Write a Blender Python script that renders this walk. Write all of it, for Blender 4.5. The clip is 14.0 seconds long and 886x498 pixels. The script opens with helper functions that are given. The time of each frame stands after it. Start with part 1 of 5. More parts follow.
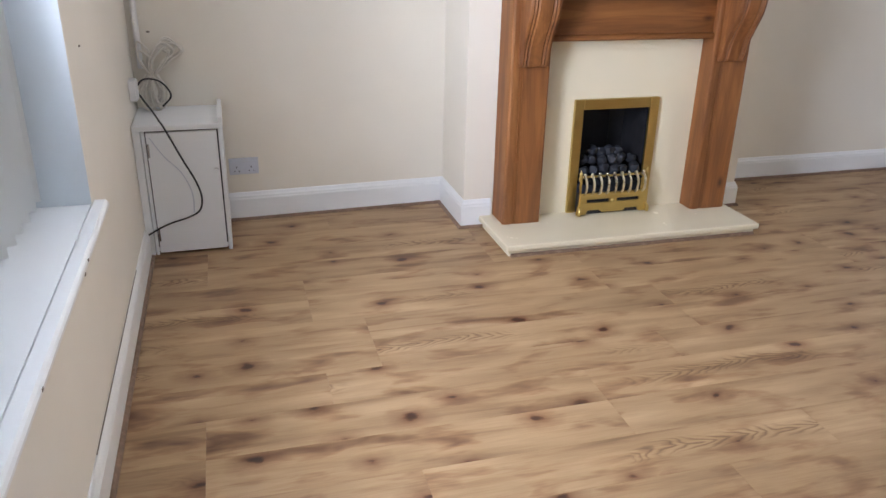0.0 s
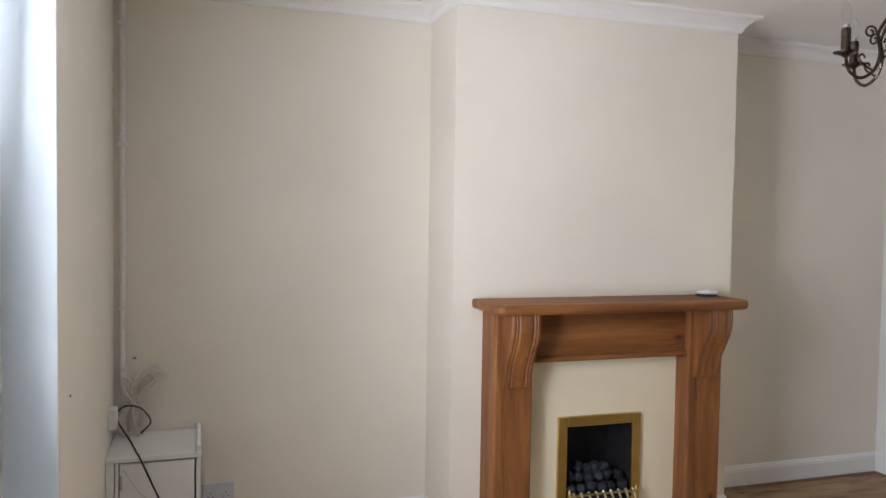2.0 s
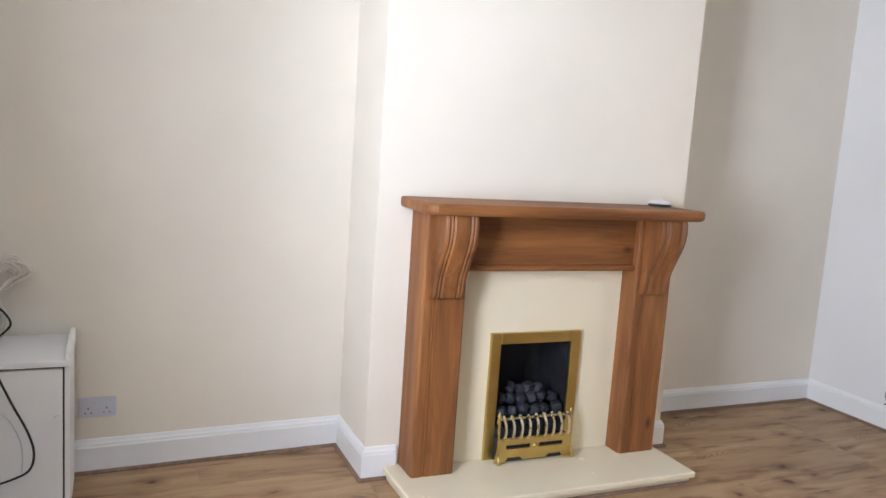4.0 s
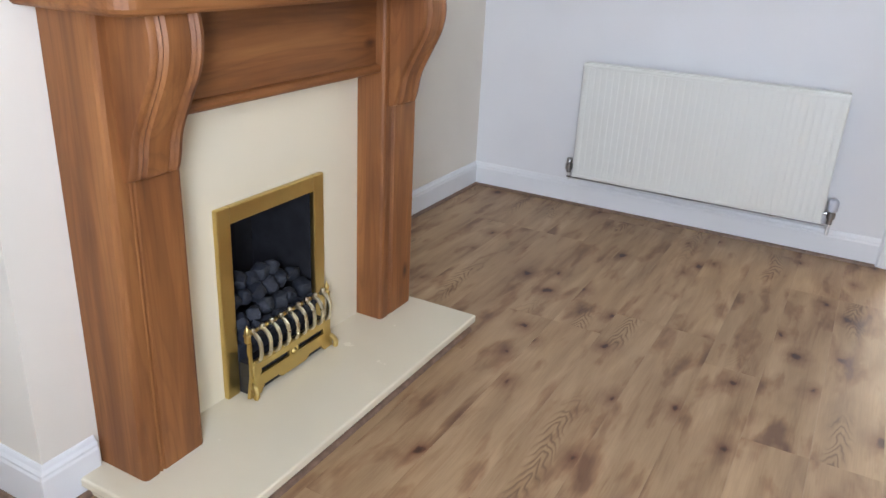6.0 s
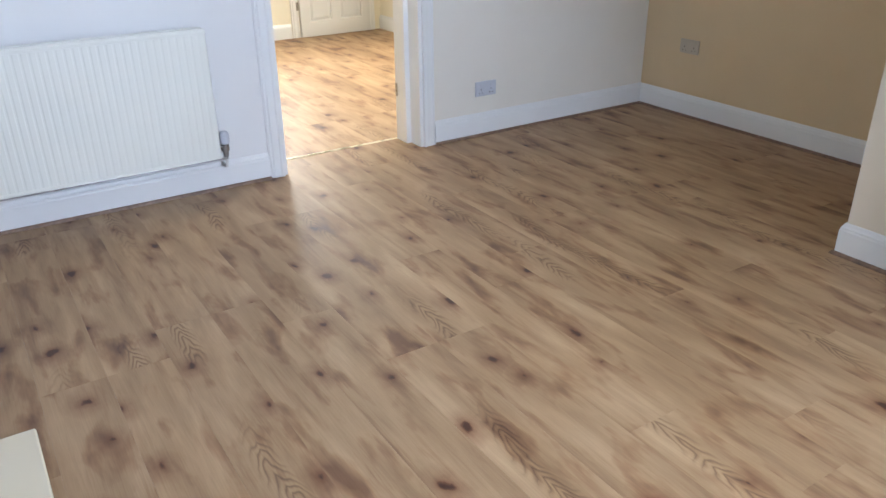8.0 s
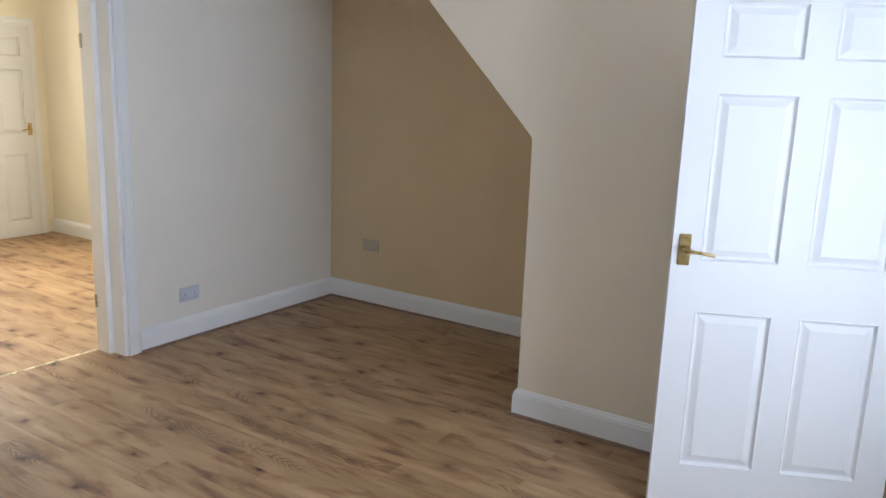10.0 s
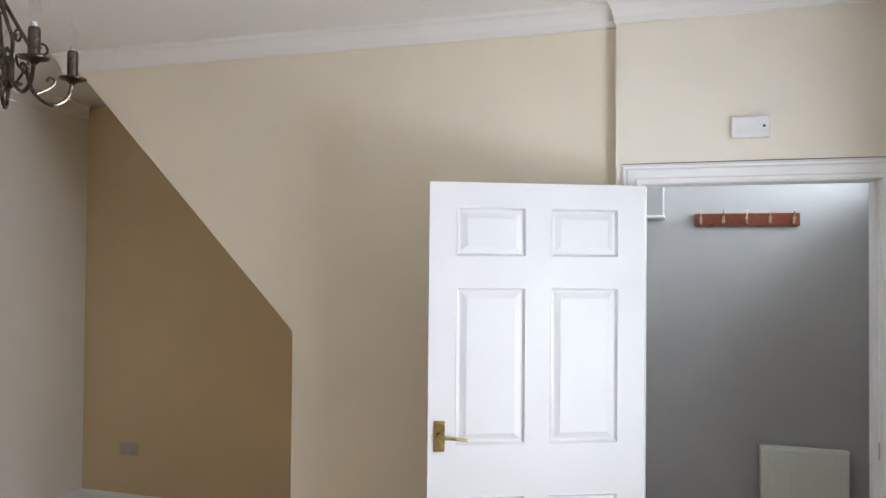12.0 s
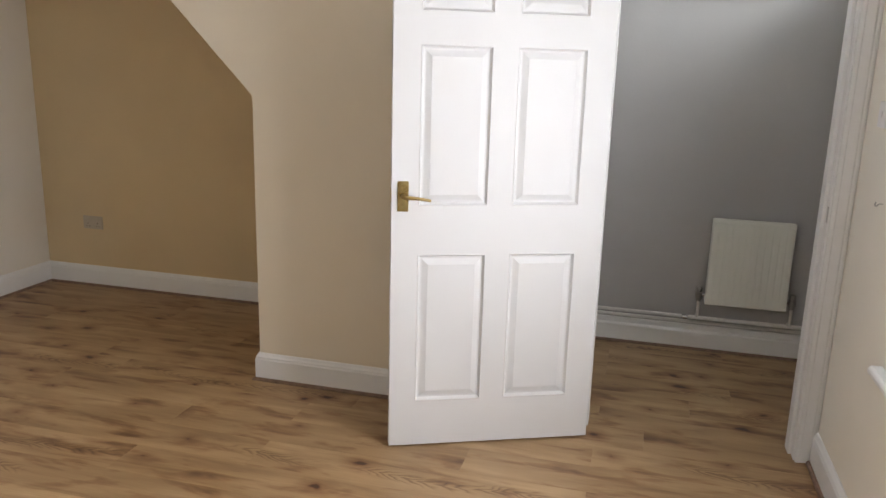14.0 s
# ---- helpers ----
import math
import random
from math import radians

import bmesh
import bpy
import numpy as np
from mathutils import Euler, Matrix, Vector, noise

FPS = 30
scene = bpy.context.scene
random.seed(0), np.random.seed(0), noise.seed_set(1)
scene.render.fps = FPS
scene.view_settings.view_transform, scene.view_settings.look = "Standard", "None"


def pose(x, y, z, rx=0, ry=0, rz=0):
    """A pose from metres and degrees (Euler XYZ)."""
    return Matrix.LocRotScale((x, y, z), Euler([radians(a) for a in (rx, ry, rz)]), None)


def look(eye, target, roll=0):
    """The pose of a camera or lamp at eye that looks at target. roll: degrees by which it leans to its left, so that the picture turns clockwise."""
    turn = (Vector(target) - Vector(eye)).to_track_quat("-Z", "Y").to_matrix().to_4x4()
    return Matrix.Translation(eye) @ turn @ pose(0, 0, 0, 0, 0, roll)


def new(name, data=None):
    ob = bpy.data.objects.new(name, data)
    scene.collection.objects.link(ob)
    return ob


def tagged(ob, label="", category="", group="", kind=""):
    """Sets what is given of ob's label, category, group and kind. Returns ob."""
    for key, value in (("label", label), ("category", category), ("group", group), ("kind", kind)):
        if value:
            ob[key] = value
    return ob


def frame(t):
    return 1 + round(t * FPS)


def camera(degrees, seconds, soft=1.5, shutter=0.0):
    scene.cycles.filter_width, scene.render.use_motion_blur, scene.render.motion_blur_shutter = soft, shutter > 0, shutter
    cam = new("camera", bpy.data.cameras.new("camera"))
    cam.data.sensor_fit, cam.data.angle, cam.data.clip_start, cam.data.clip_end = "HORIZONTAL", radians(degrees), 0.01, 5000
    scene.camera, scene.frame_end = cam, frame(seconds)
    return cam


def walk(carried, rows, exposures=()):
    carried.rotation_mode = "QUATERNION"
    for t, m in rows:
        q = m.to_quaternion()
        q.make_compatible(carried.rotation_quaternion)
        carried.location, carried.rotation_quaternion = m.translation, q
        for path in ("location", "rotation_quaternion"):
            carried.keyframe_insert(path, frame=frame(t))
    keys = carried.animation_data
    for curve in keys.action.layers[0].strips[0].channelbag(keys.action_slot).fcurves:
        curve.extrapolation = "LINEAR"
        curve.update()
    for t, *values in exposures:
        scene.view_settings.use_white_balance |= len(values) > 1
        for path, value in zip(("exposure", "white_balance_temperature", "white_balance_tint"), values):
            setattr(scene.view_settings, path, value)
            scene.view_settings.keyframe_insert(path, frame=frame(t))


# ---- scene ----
cam = camera(59.9, 14.0)
PATH = [
    (0, (-0.038, 0.067, 1.452), (0.468, 1.837, 0.671), 1.2),
    (0.5, (-0.025, 0.05, 1.487), (0.455, 1.871, 0.813), 1.0),
    (1, (-0.041, 0.061, 1.529), (0.459, 1.935, 1.042), 0.8),
    (1.5, (-0.075, 0.087, 1.59), (0.464, 1.996, 1.334), 0.6),
    (2, (-0.104, 0.127, 1.641), (0.513, 2.028, 1.559), 0.9),
    (2.2, (-0.107, 0.137, 1.654), (0.562, 2.021, 1.624), 1.4),
    (4.3, (0.071, 0.762, 1.464), (0.882, 2.546, 1.061), 4.1),
    (4.5, (0.056, 0.906, 1.458), (0.875, 2.659, 0.955), 3.8),
    (5, (0.067, 1.24, 1.432), (1.045, 2.859, 0.78), 2.7),
    (5.5, (0.154, 1.676, 1.388), (1.442, 3.032, 0.68), 2.8),
    (6, (0.202, 2.086, 1.373), (1.835, 2.958, 0.617), 2.9),
    (6.5, (0.271, 2.44, 1.378), (2.055, 2.786, 0.542), 1.1),
    (7, (0.385, 2.756, 1.394), (2.173, 2.604, 0.512), -0.1),
    (7.5, (0.415, 3.023, 1.412), (2.094, 2.399, 0.523), -1.3),
    (8, (0.535, 3.146, 1.379), (2.058, 2.176, 0.518), -0.6),
    (8.5, (0.591, 3.286, 1.411), (1.946, 2.061, 0.596), 0.6),
    (9, (0.541, 3.4, 1.461), (1.728, 1.975, 0.714), 1.0),
    (9.2, (0.507, 3.433, 1.485), (1.651, 1.946, 0.793), 1.3),
    (11.5, (0.349, 3.502, 1.683), (1.213, 1.699, 1.709), 0.4),
    (12, (0.298, 3.476, 1.676), (0.899, 1.569, 1.717), 0.5),
    (12.5, (0.281, 3.444, 1.662), (0.675, 1.483, 1.627), 0.8),
    (13, (0.278, 3.429, 1.62), (0.594, 1.463, 1.433), 1.3),
    (13.5, (0.293, 3.443, 1.564), (0.64, 1.503, 1.221), 1.7),
    (14, (0.299, 3.452, 1.526), (0.791, 1.571, 1.057), 1.6),
]
EXPOSURES = [(0.0, -0.67, 6650, 12), (0.5, -0.7, 6400, 11), (1.0, -0.8, 6650, 10), (2.0, -1.22, 7200, 11), (4.5, -0.5, 6700, 11), (5.0, -0.55, 6700, 10), (5.5, -0.6, 6550, 10), (6.0, -0.65, 6450, 10), (6.5, -0.7, 6400, 10), (7.5, -0.52, 6000, 8), (8.5, -0.47, 5850, 8), (9.0, -0.58, 5900, 8), (11.5, -1.0, 6850, 10), (12.0, -0.95, 7050, 10), (12.5, -1.1, 7200, 11), (13.0, -1.25, 7300, 11), (13.5, -1.18, 7550, 12), (14.0, -0.9, 7800, 12)]
walk(cam, [(t, look(eye, target, roll)) for t, eye, target, roll in PATH], EXPOSURES)

# ---- world and light ----
world = bpy.data.worlds.new("world")
scene.world = world
world.use_nodes = True
wn, wl = world.node_tree.nodes, world.node_tree.links
sky = wn.new("ShaderNodeTexSky")
sky.sky_type = "NISHITA"
sky.sun_disc = False
sky.sun_elevation, sky.sun_rotation = radians(38), radians(80)
wn["Background"].inputs["Strength"].default_value = 0.12
wl.new(sky.outputs["Color"], wn["Background"].inputs["Color"])


def sun_lamp():
    data = bpy.data.lights.new("sun", "SUN")
    data.energy, data.angle, data.color = 0.5, radians(1), (1, 0.94, 0.85)
    ob = new("sun", data)
    # from the kitchen side of the house
    ob.matrix_world = look((12, 2.2, 9.5), (0, 0, 0))
    return ob


def window_lamp(name, eye, target, width, height, watts, colour, spread):
    data = bpy.data.lights.new(name, "AREA")
    data.shape, data.size, data.size_y = "RECTANGLE", width, height
    data.energy, data.color, data.spread = watts, colour, radians(spread)
    ob = new(name, data)
    ob.matrix_world = look(eye, target)
    return ob


sun_lamp()
window_lamp("sky_light_front", (-0.70, 1.715, 1.54), (0.5, 1.715, 1.84), 0.70, 1.45, 235, (0.735, 0.82, 1.0), 158)
window_lamp("sky_light_kitchen", (8.02, 0.8, 1.6), (4, 0.8, 1.2), 1.2, 1.1, 78, (1.0, 0.94, 0.84), 150)
# lamp of an unseen side window, added to brighten the far kitchen wall
window_lamp("added_light_kitchen_side", (5.8, -0.95, 1.6), (5.9, 3, 1.1), 1.5, 1.0, 86, (1.0, 0.95, 0.84), 160)
window_lamp("sky_light_hall", (-0.86, -0.36, 2.25), (0.3, -0.62, 2.30), 0.8, 0.34, 29, (0.70, 0.84, 1.0), 105)


# ---- materials ----
def nodes_of(name, rough=0.6, metal=0.0):
    m = bpy.data.materials.new(name)
    m.use_nodes = True
    nt = m.node_tree
    b = nt.nodes["Principled BSDF"]
    b.inputs["Roughness"].default_value, b.inputs["Metallic"].default_value = rough, metal
    return m, nt, b


def add(nt, kind, **values):
    n = nt.nodes.new(kind)
    for k, v in values.items():
        n.inputs[k.replace("_", " ")].default_value = v
    return n


def ramp(nt, fac, stops):
    n = nt.nodes.new("ShaderNodeValToRGB")
    e = n.color_ramp.elements
    while len(e) < len(stops):
        e.new(0.5)
    for k, (p, c) in enumerate(stops):
        e[k].position, e[k].color = p, (*c, 1) if len(c) == 3 else c
    nt.links.new(fac, n.inputs["Fac"])
    return n.outputs["Color"]


def mix(nt, fac, a, b, how="MIX"):
    n = nt.nodes.new("ShaderNodeMix")
    n.data_type, n.blend_type = "RGBA", how
    for socket, v in ((n.inputs[0], fac), (n.inputs[6], a), (n.inputs[7], b)):
        if isinstance(v, (int, float)):
            socket.default_value = v
        elif isinstance(v, tuple):
            socket.default_value = (*v, 1)
        else:
            nt.links.new(v, socket)
    return n.outputs[2]


def calc(nt, how, a, b=0.0):
    n = nt.nodes.new("ShaderNodeMath")
    n.operation = how
    for socket, v in ((n.inputs[0], a), (n.inputs[1], b)):
        if isinstance(v, (int, float)):
            socket.default_value = v
        else:
            nt.links.new(v, socket)
    return n.outputs[0]


def coords(nt, scale, how="Object", turn=(0, 0, 0), shift=None):
    t = nt.nodes.new("ShaderNodeTexCoord")
    p = nt.nodes.new("ShaderNodeMapping")
    p.inputs["Scale"].default_value = scale
    p.inputs["Rotation"].default_value = turn
    nt.links.new(t.outputs[how], p.inputs["Vector"])
    if shift is not None:
        nt.links.new(shift, p.inputs["Location"])
    return p.outputs["Vector"]


def noise_of(nt, vec, scale, detail=4.0, rough=0.55, distort=0.0):
    n = add(nt, "ShaderNodeTexNoise", Scale=scale, Detail=detail, Roughness=rough, Distortion=distort)
    nt.links.new(vec, n.inputs["Vector"])
    return n.outputs["Fac"]


def bump_of(nt, b, height, strength, distance):
    n = add(nt, "ShaderNodeBump", Strength=strength, Distance=distance)
    nt.links.new(height, n.inputs["Height"])
    nt.links.new(n.outputs["Normal"], b.inputs["Normal"])


def painted(name, colour, rough=0.6, vary=0.06, grain=160.0, bump=0.15, depth=0.001):
    """Paint with soft blotches, a fine roller stipple and small scuffs."""
    m, nt, b = nodes_of(name, rough)
    v = coords(nt, (1, 1, 1))
    big, fine = noise_of(nt, v, 1.3, 3), noise_of(nt, v, grain, 3)
    dark = tuple(c * (1 - vary) for c in colour)
    light = tuple(min(1, c * (1 + vary * 0.6)) for c in colour)
    c = ramp(nt, big, [(0.35, dark), (0.65, light)])
    nt.links.new(c, b.inputs["Base Color"])
    nt.links.new(calc(nt, "ADD", calc(nt, "MULTIPLY", noise_of(nt, v, 7, 4), 0.16), rough - 0.08), b.inputs["Roughness"])
    bump_of(nt, b, fine, bump, depth)
    return m


def plain(name, colour, rough=0.4, metal=0.0, grain=60.0, vary=0.08):
    m, nt, b = nodes_of(name, rough, metal)
    v = coords(nt, (1, 1, 1))
    n = noise_of(nt, v, grain, 3)
    nt.links.new(ramp(nt, n, [(0.3, tuple(c * (1 - vary) for c in colour)), (0.7, tuple(min(1, c * (1 + vary)) for c in colour))]), b.inputs["Base Color"])
    nt.links.new(calc(nt, "ADD", calc(nt, "MULTIPLY", noise_of(nt, v, 14, 3), 0.2), max(0.02, rough - 0.1)), b.inputs["Roughness"])
    return m


def random_shift(nt, amount):
    o = nt.nodes.new("ShaderNodeObjectInfo")
    c = nt.nodes.new("ShaderNodeCombineXYZ")
    for k, f in enumerate((1.0, 7.31, 3.17)):
        nt.links.new(calc(nt, "MULTIPLY", o.outputs["Random"], amount * f), c.inputs[k])
    return c.outputs["Vector"], o.outputs["Random"]


def laminate():
    """Oak-look laminate: stretched grain, cathedral rings, smoky patches and dark knots."""
    m, nt, b = nodes_of("oak_laminate", 0.36)
    shift, chance = random_shift(nt, 23.0)
    long_v = coords(nt, (1.1, 7.0, 1.0), shift=shift)
    fine_v = coords(nt, (5.0, 130.0, 1.0), shift=shift)
    wide = noise_of(nt, long_v, 1.6, 3.5, 0.5, 0.4)
    c = ramp(nt, wide, [(0.22, (0.249, 0.147, 0.073)), (0.42, (0.350, 0.221, 0.114)), (0.56, (0.411, 0.269, 0.144)), (0.78, (0.508, 0.350, 0.201))])
    fine = noise_of(nt, fine_v, 2.0, 3)
    c = mix(nt, 0.30, c, ramp(nt, fine, [(0.32, (0.60, 0.53, 0.47)), (0.62, (1.0, 1.0, 1.0))]), "MULTIPLY")
    # dark streaks along the grain
    streak = ramp(nt, noise_of(nt, coords(nt, (1.0, 12.0, 1.0), shift=shift), 1.5, 4, 0.6, 0.6), [(0.55, (1, 1, 1)), (0.64, (0.78, 0.70, 0.64)), (0.76, (0.46, 0.36, 0.30))])
    c = mix(nt, 0.62, c, streak, "MULTIPLY")
    # cathedral rings: nested arches along the middle of some planks
    warp = noise_of(nt, coords(nt, (5.0, 14.0, 1.0), shift=shift), 1.0, 2)
    axes = nt.nodes.new("ShaderNodeSeparateXYZ")
    nt.links.new(coords(nt, (1.0, 1.0, 1.0)), axes.inputs[0])
    bend = calc(nt, "MULTIPLY", calc(nt, "SUBTRACT", noise_of(nt, coords(nt, (2.0, 0.5, 1.0), shift=shift), 1.0, 1), 0.5), 0.16)
    off = calc(nt, "SUBTRACT", axes.outputs[1], bend)
    arch = calc(nt, "ABSOLUTE", calc(nt, "MULTIPLY", off, 48.0))
    height = calc(nt, "ADD", calc(nt, "ADD", calc(nt, "MULTIPLY", axes.outputs[0], 17.0), arch), calc(nt, "MULTIPLY", warp, 5.0))
    saw = calc(nt, "FRACT", height)
    edge = ramp(nt, calc(nt, "ADD", calc(nt, "ABSOLUTE", off), calc(nt, "MULTIPLY", warp, 0.02)), [(0.026, (1, 1, 1)), (0.052, (0, 0, 0))])
    run = ramp(nt, noise_of(nt, coords(nt, (1.1, 0.2, 1.0), shift=shift), 1.0, 1), [(0.50, (0, 0, 0)), (0.56, (1, 1, 1))])
    some = ramp(nt, calc(nt, "FRACT", calc(nt, "MULTIPLY", chance, 13.7)), [(0.40, (0, 0, 0)), (0.45, (1, 1, 1))])
    where = calc(nt, "MULTIPLY", calc(nt, "MULTIPLY", edge, run), some)
    rings = ramp(nt, saw, [(0.0, (0.36, 0.29, 0.25)), (0.30, (0.95, 0.93, 0.9)), (0.60, (1.0, 1.0, 0.98)), (1.0, (0.60, 0.52, 0.46))])
    c = mix(nt, calc(nt, "MULTIPLY", where, 0.95), c, rings, "MULTIPLY")
    # smoky purple-brown patches
    smoke = ramp(nt, noise_of(nt, coords(nt, (2.6, 8.4, 1.0), shift=shift), 1.4, 3, 0.5, 0.3), [(0.53, (1, 1, 1)), (0.62, (0.76, 0.66, 0.60)), (0.73, (0.42, 0.31, 0.265))])
    c = mix(nt, 1.0, c, smoke, "MULTIPLY")
    # knots of several sizes with a dark heart and a smoky halo
    knot_v = coords(nt, (2.8, 4.0, 1.0), shift=shift)
    vor = add(nt, "ShaderNodeTexVoronoi", Scale=1.0, Randomness=1.0)
    vor.voronoi_dimensions = "2D"
    wob = nt.nodes.new("ShaderNodeMix")
    wob.data_type = "VECTOR"
    n2 = add(nt, "ShaderNodeTexNoise", Scale=5.0, Detail=3.0)
    nt.links.new(knot_v, n2.inputs["Vector"])
    wob.inputs[0].default_value = 0.16
    nt.links.new(knot_v, wob.inputs[4])
    nt.links.new(n2.outputs["Color"], wob.inputs[5])
    nt.links.new(wob.outputs[1], vor.inputs["Vector"])
    split = nt.nodes.new("ShaderNodeSeparateColor")
    nt.links.new(vor.outputs["Color"], split.inputs["Color"])
    far = calc(nt, "ADD", vor.outputs["Distance"], calc(nt, "MULTIPLY", split.outputs[0], 0.05))
    knot = ramp(nt, far, [(0.036, (0.13, 0.048, 0.026)), (0.052, (0.30, 0.165, 0.11)), (0.068, (0.56, 0.42, 0.35)), (0.12, (0.76, 0.68, 0.65)), (0.24, (1, 1, 1))])
    c = mix(nt, 1.0, c, knot, "MULTIPLY")
    tone = ramp(nt, chance, [(0.0, (0.95, 0.945, 0.94)), (0.5, (1.0, 1.0, 1.0)), (1.0, (1.03, 1.03, 1.02))])
    c = mix(nt, 1.0, c, tone, "MULTIPLY")
    nt.links.new(c, b.inputs["Base Color"])
    nt.links.new(calc(nt, "ADD", calc(nt, "MULTIPLY", fine, 0.16), 0.40), b.inputs["Roughness"])
    bump_of(nt, b, fine, 0.12, 0.0006)
    return m


def pine(name, along):
    """Waxed pine; along: the axis of the grain."""
    m, nt, b = nodes_of(name, 0.58)
    k = "xyz".index(along)
    s1, s2, s3 = [9.0] * 3, [70.0] * 3, [6.0, 0.9, 6.0]
    s1[k], s2[k], s3[k] = 0.8, 2.2, 3.2
    wide = noise_of(nt, coords(nt, s1), 1.4, 4, 0.6, 0.5)
    c = ramp(nt, wide, [(0.25, (0.110, 0.035, 0.009)), (0.5, (0.218, 0.079, 0.020)), (0.75, (0.345, 0.141, 0.041))])
    saw = calc(nt, "FRACT", calc(nt, "MULTIPLY", noise_of(nt, coords(nt, s1), 0.9, 1.5, 0.4), 16.0))
    c = mix(nt, 0.30, c, ramp(nt, saw, [(0.0, (0.52, 0.42, 0.36)), (0.35, (1, 1, 1)), (0.9, (1, 1, 1)), (1.0, (0.6, 0.5, 0.42))]), "MULTIPLY")
    fine = noise_of(nt, coords(nt, s2), 1.5, 3)
    c = mix(nt, 0.24, c, ramp(nt, fine, [(0.3, (0.66, 0.58, 0.52)), (0.65, (1, 1, 1))]), "MULTIPLY")
    vor = add(nt, "ShaderNodeTexVoronoi", Scale=0.85)
    nt.links.new(coords(nt, s3), vor.inputs["Vector"])
    c = mix(nt, 0.95, c, ramp(nt, vor.outputs["Distance"], [(0.045, (0.13, 0.05, 0.035)), (0.062, (0.42, 0.29, 0.22)), (0.12, (1, 1, 1))]), "MULTIPLY")
    nt.links.new(c, b.inputs["Base Color"])
    bump_of(nt, b, fine, 0.2, 0.0006)
    return m


def glass(name="clear_glass", bend=1.45):
    m, nt, b = nodes_of(name, 0.02)
    b.inputs["Transmission Weight"].default_value = 1.0
    b.inputs["Base Color"].default_value = (0.95, 0.95, 0.95, 1)
    b.inputs["IOR"].default_value = bend
    return m


def blind_cloth():
    m, nt, b = nodes_of("white_blind_fabric", 0.8)
    out = nt.nodes["Material Output"]
    b.inputs["Base Color"].default_value = (0.86, 0.86, 0.84, 1)
    t = nt.nodes.new("ShaderNodeBsdfTranslucent")
    t.inputs["Color"].default_value = (0.92, 0.93, 0.93, 1)
    s = nt.nodes.new("ShaderNodeMixShader")
    s.inputs["Fac"].default_value = 0.7
    nt.links.new(b.outputs["BSDF"], s.inputs[1])
    nt.links.new(t.outputs["BSDF"], s.inputs[2])
    nt.links.new(s.outputs["Shader"], out.inputs["Surface"])
    weave = noise_of(nt, coords(nt, (90, 90, 300)), 3, 2)
    bump_of(nt, b, weave, 0.2, 0.0005)
    return m


CREAM = painted("cream_wall_paint", (0.80, 0.72, 0.585), 0.62, 0.04)
PALE_CREAM = painted("pale_cream_wall_paint", (0.82, 0.785, 0.71), 0.6, 0.03)
BREAST_CREAM = painted("soft_cream_wall_paint", (0.79, 0.738, 0.640), 0.62, 0.04)
# wall cream scaled darker and warmer: the alcove's shade put into its colour
SHADED_CREAM = painted("shaded_cream_wall_paint", (0.68, 0.53, 0.325), 0.62, 0.05)
KITCHEN_CREAM = painted("yellow_cream_wall_paint", (0.82, 0.765, 0.62), 0.62, 0.04)
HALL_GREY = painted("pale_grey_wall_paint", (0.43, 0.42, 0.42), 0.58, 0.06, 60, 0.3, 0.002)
CEIL = painted("white_ceiling_paint", (0.81, 0.79, 0.76), 0.8, 0.03)
GLOSS = painted("white_gloss_paint", (0.82, 0.83, 0.83), 0.34, 0.03, 40, 0.12, 0.0008)
DOOR_WHITE = painted("white_satin_door_paint", (0.70, 0.71, 0.715), 0.52, 0.02, 90, 0.1, 0.0006)
RAD_WHITE = painted("cream_white_enamel", (0.80, 0.81, 0.75), 0.32, 0.02, 30, 0.04, 0.0004)
EAST_WHITE = painted("white_wall_paint", (0.79, 0.79, 0.785), 0.6, 0.03)
# white emulsion, dimmed and given the blue of the daylight in its colour
REVEAL = painted("daylight_tinted_reveal", (0.61, 0.665, 0.705), 0.7, 0.03)
LAMINATE = laminate()
DULL_BEIGE = plain("dull_beige_plastic", (0.50, 0.43, 0.34), 0.4, 0, 30, 0.03)
SCREED = plain("grey_screed", (0.25, 0.23, 0.21), 0.9)
BEAD = plain("brown_floor_beading", (0.20, 0.125, 0.085), 0.5, 0, 40, 0.25)
AGED_BRASS = plain("aged_brass", (0.45, 0.34, 0.15), 0.28, 1.0, 40, 0.15)
PINE_X, PINE_Z = pine("waxed_pine_along", "x"), pine("waxed_pine_upright", "z")
STONE = painted("cream_marble", (0.76, 0.685, 0.515), 0.24, 0.035, 30, 0.03, 0.0004)
BRASS = plain("polished_brass", (0.60, 0.45, 0.17), 0.34, 1.0, 14, 0.05)
SILVER_BRASS = plain("pale_worn_brass", (0.74, 0.68, 0.52), 0.28, 1.0, 40, 0.15)
SOOT = plain("matt_black_firebox", (0.018, 0.018, 0.021), 0.45, 0, 20, 0.3)
COAL = painted("grey_black_coal", (0.014, 0.017, 0.026), 0.7, 0.4, 40, 0.7, 0.006)
PEWTER = plain("antique_pewter", (0.092, 0.074, 0.060), 0.27, 1.0, 40, 0.25)
CHROME = plain("dull_chrome", (0.62, 0.62, 0.62), 0.25, 1.0, 30, 0.1)
DARK_CHROME = plain("tarnished_chrome", (0.34, 0.33, 0.32), 0.3, 1.0, 30, 0.2)
PLASTIC = plain("white_plastic", (0.78, 0.78, 0.79), 0.35, 0, 30, 0.03)
GREY_PLASTIC = plain("light_grey_plastic", (0.58, 0.60, 0.66), 0.35, 0, 30, 0.03)
BLACK = plain("black_plastic", (0.02, 0.02, 0.02), 0.4, 0, 30, 0.2)
CABLE_WHITE = plain("off_white_cable_sheath", (0.68, 0.64, 0.57), 0.45)
